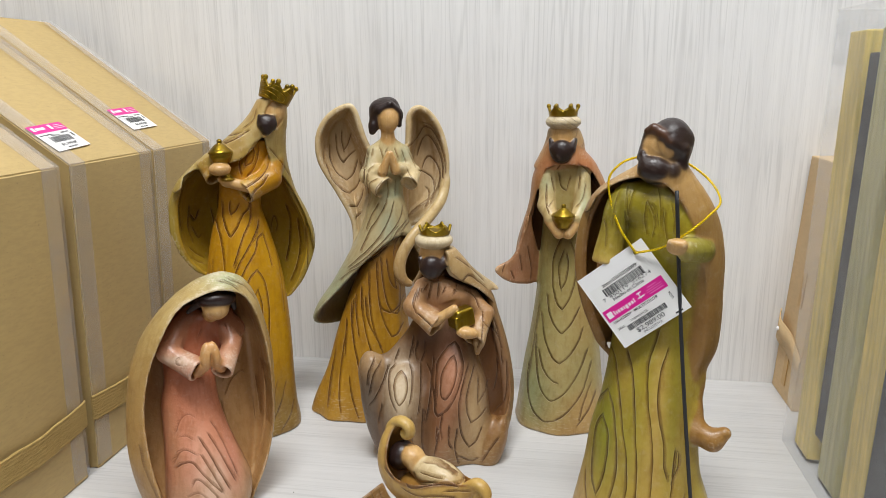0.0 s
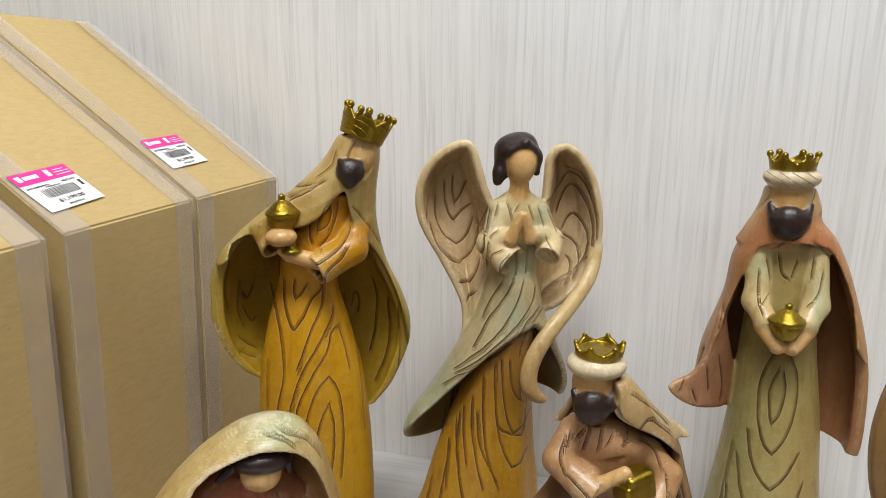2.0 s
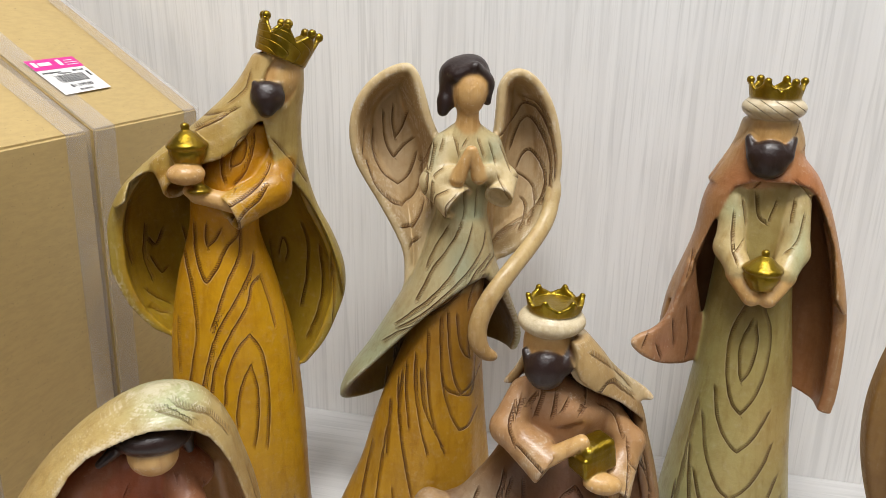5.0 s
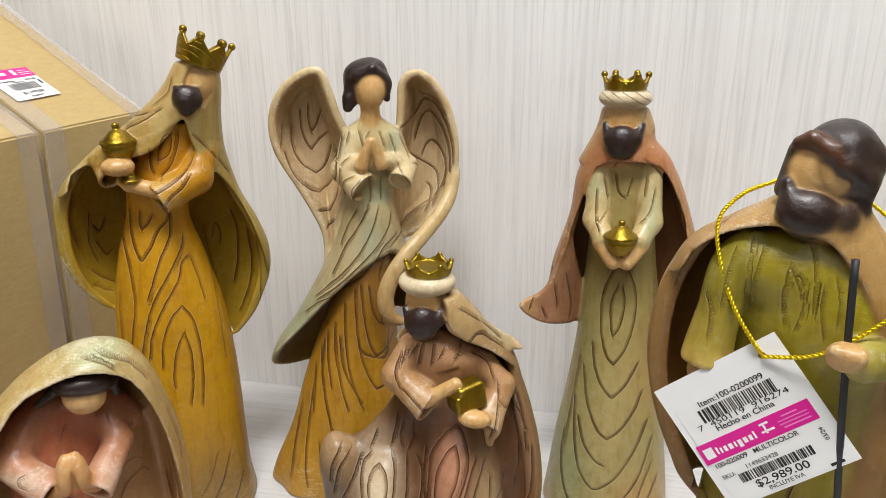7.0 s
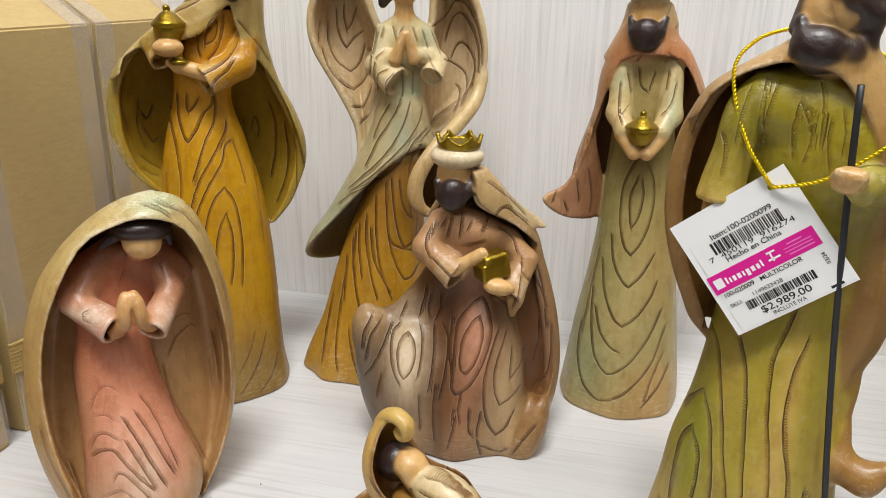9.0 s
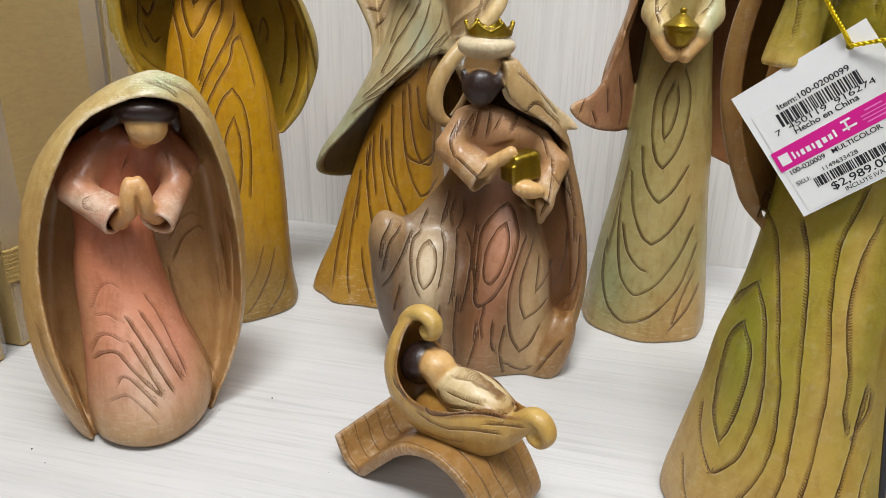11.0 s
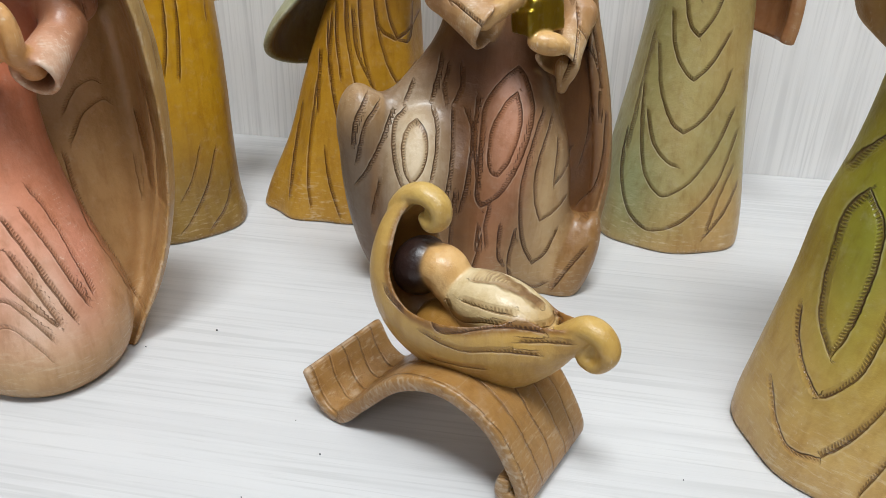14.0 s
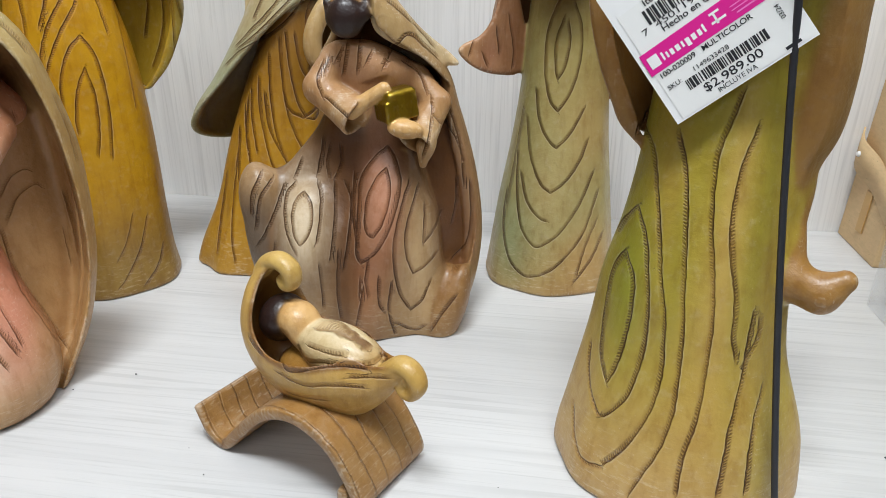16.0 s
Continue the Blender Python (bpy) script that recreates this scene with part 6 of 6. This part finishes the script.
def cradle():
    s = Sculpture("baby_cradle_figurine", "honey-yellow curled resin cradle with a swaddled baby")
    rows = [(14, 84, 4, 0.5), (9.5, 80, 7, 3), (4, 69, 13, 9), (2, 54, 16, 14), (9, 37, 18, 20), (23, 28, 19, 24), (40, 26, 19, 25), (56, 30, 17, 23.5), (67, 39.5, 12.5, 18), (74, 49.5, 6.5, 8.5), (79, 56.5, 3.5, 1)]
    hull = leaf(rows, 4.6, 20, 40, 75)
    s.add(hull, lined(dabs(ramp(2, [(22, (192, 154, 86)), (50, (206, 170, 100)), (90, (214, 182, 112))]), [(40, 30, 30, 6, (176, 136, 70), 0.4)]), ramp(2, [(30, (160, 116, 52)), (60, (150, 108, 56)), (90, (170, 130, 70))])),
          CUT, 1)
    honey = ramp(2, [(40, (208, 172, 98)), (90, (216, 186, 116))])
    for rows2 in ([(8, 79, 3), (12.5, 84, 3.2), (18.5, 86, 3.3), (24, 83.5, 3.2), (25, 78.5, 2.8), (21.5, 76, 2.3), (18.5, 78, 1.7)], [(70, 52.5, 3), (77, 57.5, 3.2), (82.5, 56, 3.2), (85, 51, 3.0), (82, 46.5, 2.6), (77.8, 47.2, 2.2), (78, 50.5, 1.6)]):
        V = smooth_path(rows2, 5)
        for a, b in zip(V, V[1:]):
            s.add(cone((a[0], 20, a[1]), (b[0], 20, b[1]), a[2], b[2], 1.3), honey, None, 0.8)
    s.add(ell((81, 20, 51.4), (3, 2.6, 3)), honey, None, 0.8)
    s.add(ell((21.8, 20, 80.5), (2.8, 2.6, 2.8)), honey, None, 0.8)
    s.add(ell((37, 20, 41), (20, 13, 11), (0, 0, 0)), ramp(2, [(30, (156, 114, 54)), (60, (172, 130, 66))]), None, 3)
    s.add(ell((47.5, 20, 54), (20, 11.5, 10.5), (0, 8, 0)), dabs(ramp(2, [(44, (194, 156, 100)), (56, (216, 192, 150)), (66, (228, 214, 188))]), [(68, 52, 8, 8, (200, 164, 104), 0.6)]), CUT, 1.5)
    s.add(ell((17.8, 20, 60.3), (9.2, 10.5, 10.4), (0, 20, 0)), HAIR, None, 0.5)
    s.add(ell((27, 19.5, 62.3), (9.2, 8.4, 7.2), (0, 22, 0)), SKIN, k=0.4)
    s.add(ell((31, 20, 57), (7, 8, 6)), SKIN, k=3)
    # carved grain
    s.carve((14.5, 58.3), (17.4, 55.3), (23.5, 52.5), w=.8)
    s.carve((30.9, 48.7), (37.6, 47.3), (45.4, 46.5), (55.5, 48.2), (66.4, 48))
    s.carve((33, 38.3), (42.8, 39.4), (52.3, 40.8), w=.7)
    s.carve((60.4, 51.6), (68.8, 52.5), (75.2, 53.3), w=.8)
    s.carve((39.7, 58.5), (48.3, 58.6), (56.4, 58.5))
    s.carve((39.4, 63.5), (48, 64.1), (56.9, 62.4), (62.3, 59.4))
    s.carve((33, 56.4), (37.6, 51.2), (49.7, 54.7), (58.5, 55.6), (66.3, 55))
    s.build(stand(-0.231, 0.419, -23.6), 0.6)


cradle_stand()
cradle()


# ---------------------------------------------------------------- staff, tag and cord on the bearded figurine
JOSEPH = stand(-0.042, 0.447, -13.2)


def tube(bm, pts, r, sides=8):
    """A round tube through points."""
    P = [Vector(p) for p in pts]
    rings = []
    for i, p in enumerate(P):
        d = (P[min(i + 1, len(P) - 1)] - P[max(i - 1, 0)]).normalized()
        a = d.orthogonal().normalized() if i == 0 else (rings[-1][1] - d * rings[-1][1].dot(d)).normalized()
        b = d.cross(a)
        rings.append(([bm.verts.new(p + (a * math.cos(t) + b * math.sin(t)) * r) for t in (2 * math.pi * k / sides for k in range(sides))], a))
    for (u, _), (v, _) in zip(rings, rings[1:]):
        for k in range(sides):
            bm.faces.new((u[k], u[(k + 1) % sides], v[(k + 1) % sides], v[k]))
    bm.faces.new(rings[0][0][::-1])
    bm.faces.new(rings[-1][0])
    return bm


bm = bmesh.new()
top, foot, bow = Vector((0.0107, -0.0150, 0.2485)), Vector((0.0409, -0.0375, 0.0005)), Vector((-0.0030, 0.0110, 0))
tube(bm, [JOSEPH @ (top.lerp(foot, k) + bow * 4 * k * (1 - k)) for k in (i / 24 for i in range(25))], 0.00125, 10)
tagged(part("walking_staff", bm, ROD, smooth=True), "thin black staff leaning in the figurine's fist", "staff")


def hang_tag():
    W, H = 0.0495, 0.0520
    tag = new("hang_tag")
    tagged(tag, "white card price tag with magenta band on a gold cord", "price tag")
    tag.matrix_world = JOSEPH @ pose(-0.0118, -0.0125, 0.1812, 84, 0, 0) @ pose(0, 0, 0, 0, 0, 39.5)

    def uv(u, v):
        return (u - 0.5) * W, (0.5 - v) * H

    def sheet(name, rects, z, mat, th=0.00006, label=""):
        b = bmesh.new()
        for u0, v0, u1, v1 in rects:
            (x0, y1), (x1, y0) = uv(u0, v0), uv(u1, v1)
            slab(b, x0, x1, y0, y1, z, z + th)
        return part(name, b, mat, tag, label)

    # card with its punched hole
    b = bmesh.new()
    hx, hy = uv(0.836, 0.105)
    outer = [b.verts.new((x, y, 0)) for x, y in (uv(0, 0), uv(0.02, 0), uv(1, 0), uv(1, 1), uv(0, 1))]
    hole = [b.verts.new((hx + 0.0014 * math.cos(a), hy + 0.0014 * math.sin(a), 0)) for a in (2 * math.pi * k / 16 for k in range(16))]
    edges = [b.edges.new((p[i], p[(i + 1) % len(p)])) for p in (outer, hole) for i in range(len(p))]
    bmesh.ops.triangle_fill(b, use_beauty=True, edges=edges)
    ext = bmesh.ops.extrude_face_region(b, geom=list(b.faces))
    bmesh.ops.translate(b, vec=(0, 0, -0.0004), verts=[e for e in ext["geom"] if isinstance(e, bmesh.types.BMVert)])
    card = part("card", b, CARD, tag)
    sheet("paper_label", [(0.05, 0.2, 0.985, 0.985)], 0.0001, LABEL, label="ivory paper label")
    sheet("band", [(0.03, 0.49, 0.925, 0.645)], 0.00022, PINK, label="magenta printed band")
    tagged(sheet("logo", [(0.06, 0.53, 0.135, 0.61), (0.155, 0.545, 0.17, 0.6), (0.185, 0.56, 0.2, 0.6), (0.215, 0.56, 0.24, 0.6), (0.255, 0.56, 0.285, 0.6), (0.3, 0.56, 0.315, 0.6), (0.33, 0.56, 0.36, 0.615), (0.375, 0.56, 0.405, 0.6), (0.42, 0.56, 0.445, 0.6), (0.46, 0.545, 0.475, 0.6), (0.53, 0.52, 0.6, 0.535), (0.55, 0.535, 0.565, 0.6), (0.52, 0.575, 0.62, 0.59)], 0.0003, CARD, label="white printed marks"), kind="stuff")
    tagged(sheet("fine_print", [(0.7, 0.525, 0.82, 0.535), (0.66, 0.555, 0.88, 0.562), (0.66, 0.58, 0.88, 0.587), (0.68, 0.605, 0.88, 0.615)], 0.0003, PINK_PALE), kind="stuff")
    random.seed(11)
    for u0, u1, v0, v1 in ((0.2, 0.8, 0.262, 0.362), (0.19, 0.76, 0.785, 0.855)):
        rects, u = [], u0
        while u < u1:
            d = random.choice((0.008, 0.008, 0.013, 0.02))
            rects.append((u, v0, u + d, v1))
            u += d + random.choice((0.005, 0.006, 0.012))
        tagged(sheet("barcode", rects, 0.0002, INK, label="printed black barcode"), kind="stuff")
    for text, size, u, v, width, bold in (
        ("Item:100-0200099", 0.0032, 0.235, 0.243, 0.52, 0.00003),
        ("7  450119  916274", 0.0031, 0.13, 0.402, 0.72, 0.0),
        ("Hecho en China", 0.0031, 0.25, 0.448, 0.46, 0.00003),
        ("100-020009   MULTICOLOR", 0.0026, 0.07, 0.692, 0.66, 0.00003),
        ("1149633428", 0.0023, 0.27, 0.768, 0.25, 0.0),
        ("SKU:", 0.0023, 0.075, 0.782, 0.1, 0.0),
        ("$2,989.00", 0.0041, 0.265, 0.922, 0.41, 0.00003),
        ("INCLUYE IVA", 0.0023, 0.335, 0.968, 0.27, 0.0),
    ):
        x, y = uv(u, v)
        words(text, size, pose(x, y, 0.00024), tag, INK, bold, width * W)
    x, y = uv(0.90, 0.80)
    words("03/24", 0.0022, pose(x, y, 0.00024, 0, 0, 90), tag)
    sheet("code_mark", [(0.8, 0.955, 0.9, 0.975)], 0.0002, INK)
    # gold twisted cord from the hole round the shoulders
    hole_at = JOSEPH.inverted() @ tag.matrix_world @ Vector((hx, hy, 0))
    loop = [tuple(hole_at * 1000 + Vector((0, -1, 0)))] + [(4, -14.5, 213), (18, -11, 222.5), (29, -3, 232), (35, 10, 240), (26, 34, 250), (8, 34, 262), (-8, 30, 266), (-17, 17, 264.5), (-26, 9, 261), (-32.5, 4, 252), (-30, -2, 238), (-23, -8, 223), (-15, -11, 212), tuple(hole_at * 1000 + Vector((0, 1.2, 0)))]
    V = smooth_path(loop, 40)
    for k in (0, 1):
        pts = []
        for i, p in enumerate(V):
            d = Vector(V[min(i + 1, len(V) - 1)] - V[max(i - 1, 0)]).normalized()
            a = d.orthogonal().normalized()
            t = i * 0.75 + k * math.pi
            pts.append(JOSEPH @ ((Vector(p) + (a * math.cos(t) + d.cross(a) * math.sin(t)) * 0.42) / 1000))
        bb = tube(bmesh.new(), pts, 0.00048, 5)
        bb.transform(tag.matrix_world.inverted())
        part("cord_strand", bb, CORD, tag, "twisted gold metallic cord", True)


LABEL = flat_mat("ivory_label_paper", (0.80, 0.79, 0.765), 0.5, vary=0.03)
PINK_PALE = flat_mat("pale_magenta_print", lin(236, 130, 196), 0.45, vary=0.03)
hang_tag()


# ---------------------------------------------------------------- boxed wooden stable and kraft box by the far side
def slump(b, *args):
    """A block of the soft display box, sagging a little forwards towards its top."""
    slab(b, *args)
    for v in b.verts:
        v.co.y -= 0.046 * v.co.z
    return b


def stable_box():
    case = new("acetate_box")
    tagged(case, "clear acetate display box with pine stable parts inside", "box")
    x0, x1, y0, y1, h = 0.0975, 0.34, 0.27, 0.607, 0.362
    t = 0.0006
    for nm, b in (("side_panel", (x0, x0 + t, y0, y1, 0.001, h)), ("side_panel", (x1 - t, x1, y0, y1, 0.001, h)), ("front_panel", (x0 + t, x1 - t, y0, y0 + t, 0.001, h)), ("back_panel", (x0 + t, x1 - t, y1 - t, y1, 0.001, h)), ("top_panel", (x0, x1, y0, y1, h, h + t)), ("base_panel", (x0, x1, y0, y1, 0.0003, 0.001))):
        part(nm, slump(bmesh.new(), *b), ACETATE, case)
    part("tuck_flap", slump(bmesh.new(), x0 + t, x1 - t, y1 - 2 * t, y1 - t, h - 0.04, h), ACETATE, case)
    for b, mat, lab in (
        ((0.1055, 0.124, 0.568, 0.600, 0.004, 0.346), PINE, "pale pine plank"),
        ((0.1075, 0.118, 0.546, 0.565, 0.03, 0.33), DARK, "dark grey panel"),
        ((0.106, 0.122, 0.512, 0.545, 0.004, 0.346), PINE_GREY, "greyed pine plank"),
        ((0.108, 0.126, 0.470, 0.506, 0.004, 0.346), PINE, "pale pine plank"),
        ((0.1075, 0.118, 0.437, 0.469, 0.03, 0.33), DARK, "dark grey panel"),
        ((0.106, 0.124, 0.400, 0.436, 0.004, 0.346), PINE_GREY, "greyed pine plank"),
        ((0.127, 0.30, 0.570, 0.588, 0.004, 0.026), PINE, "pale pine plank"),
        ((0.127, 0.30, 0.570, 0.588, 0.324, 0.346), PINE, "pale pine plank"),
    ):
        part("plank" if mat is not DARK else "panel", slump(bmesh.new(), *b, 0.0015), mat, case, lab)
    # plaster figure wrapped inside
    s = bmesh.new()
    for x, y, z, r in ((0.135, 0.455, 0.03, 0.018), (0.14, 0.455, 0.055, 0.014), (0.138, 0.452, 0.075, 0.009)):
        bmesh.ops.create_icosphere(s, subdivisions=3, radius=r, matrix=Matrix.Translation((x + 0.01, y, z)))
    for v in s.verts:
        v.co += v.co.normalized() * 0.002 * noise.noise(v.co * 90)
    part("plaster_piece", s, CARD, case, "white plaster piece", True)


def tip(b, *args):
    """A block of the pale box, leaning slightly sideways."""
    slab(b, *args)
    for v in b.verts:
        v.co.x += 0.06 * v.co.z
    return b


def side_box():
    thing = new("kraft_box")
    tagged(thing, "pale kraft box with strap standing against the back panel", "box", group="kraft gift boxes")
    part("carton", tip(bmesh.new(), 0.123, 0.31, 0.667, 0.7335, 0.0, 0.2395, 0.0015), KRAFT_PALE, thing)
    b = bmesh.new()
    n = 18
    for i in range(n):
        u = i / (n - 1)
        z = 0.042 + 0.03 * u
        out = 0.006 * math.exp(-((u - 0.8) / 0.2) ** 2) + 0.0015
        y = 0.665 + 0.0685 * u
        for zz in (z - 0.011, z + 0.011):
            b.verts.new((0.123 + 0.06 * zz - out, y, zz))
            b.verts.new((0.123 + 0.06 * zz - out + 0.0012, y, zz))
    b.verts.ensure_lookup_table()
    for i in range(n - 1):
        a, c = 4 * i, 4 * i + 4
        for q in ((a, a + 2, c + 2, c), (a + 1, c + 1, c + 3, a + 3), (a, c, c + 1, a + 1), (a + 2, a + 3, c + 3, c + 2)):
            b.faces.new([b.verts[k] for k in q])
    part("strap", b, KRAFT_PALE, thing, "tan paper strap with small rivet", True)
    r = bmesh.new()
    bmesh.ops.create_uvsphere(r, u_segments=12, v_segments=8, radius=0.0022, matrix=Matrix.Translation((0.1196, 0.720, 0.066)))
    part("rivet", r, CARD, thing, "small pale rivet", True)
    for z0, z1, y0, y1 in ((0.098, 0.132, 0.687, 0.697), (0.014, 0.044, 0.695, 0.705)):
        part("tape_strip", tip(bmesh.new(), 0.1218, 0.1226, y0, y1, z0, z1), TAPE_TAN, thing, "brown tape strip")


TAPE_TAN = flat_mat("brown_paper_tape", lin(190, 150, 88), 0.4)
stable_box()
side_box()


# ---------------------------------------------------------------- crumbs on the shelf
random.seed(21)
bm = bmesh.new()
for x, y in [(-0.253, 0.377), (-0.249, 0.415), (-0.235, 0.40)] + [(random.uniform(-0.4, 0.05), random.uniform(0.33, 0.5)) for _ in range(14)]:
    r = random.uniform(0.0002, 0.0005)
    bmesh.ops.create_icosphere(bm, subdivisions=1, radius=r, matrix=Matrix.Translation((x, y, r * 0.8)) @ pose(0, 0, 0, 20, 30, random.uniform(0, 180)))
tagged(part("dust_specks", bm, DARK), "tiny dark crumbs scattered on the shelf", "dust", kind="stuff")
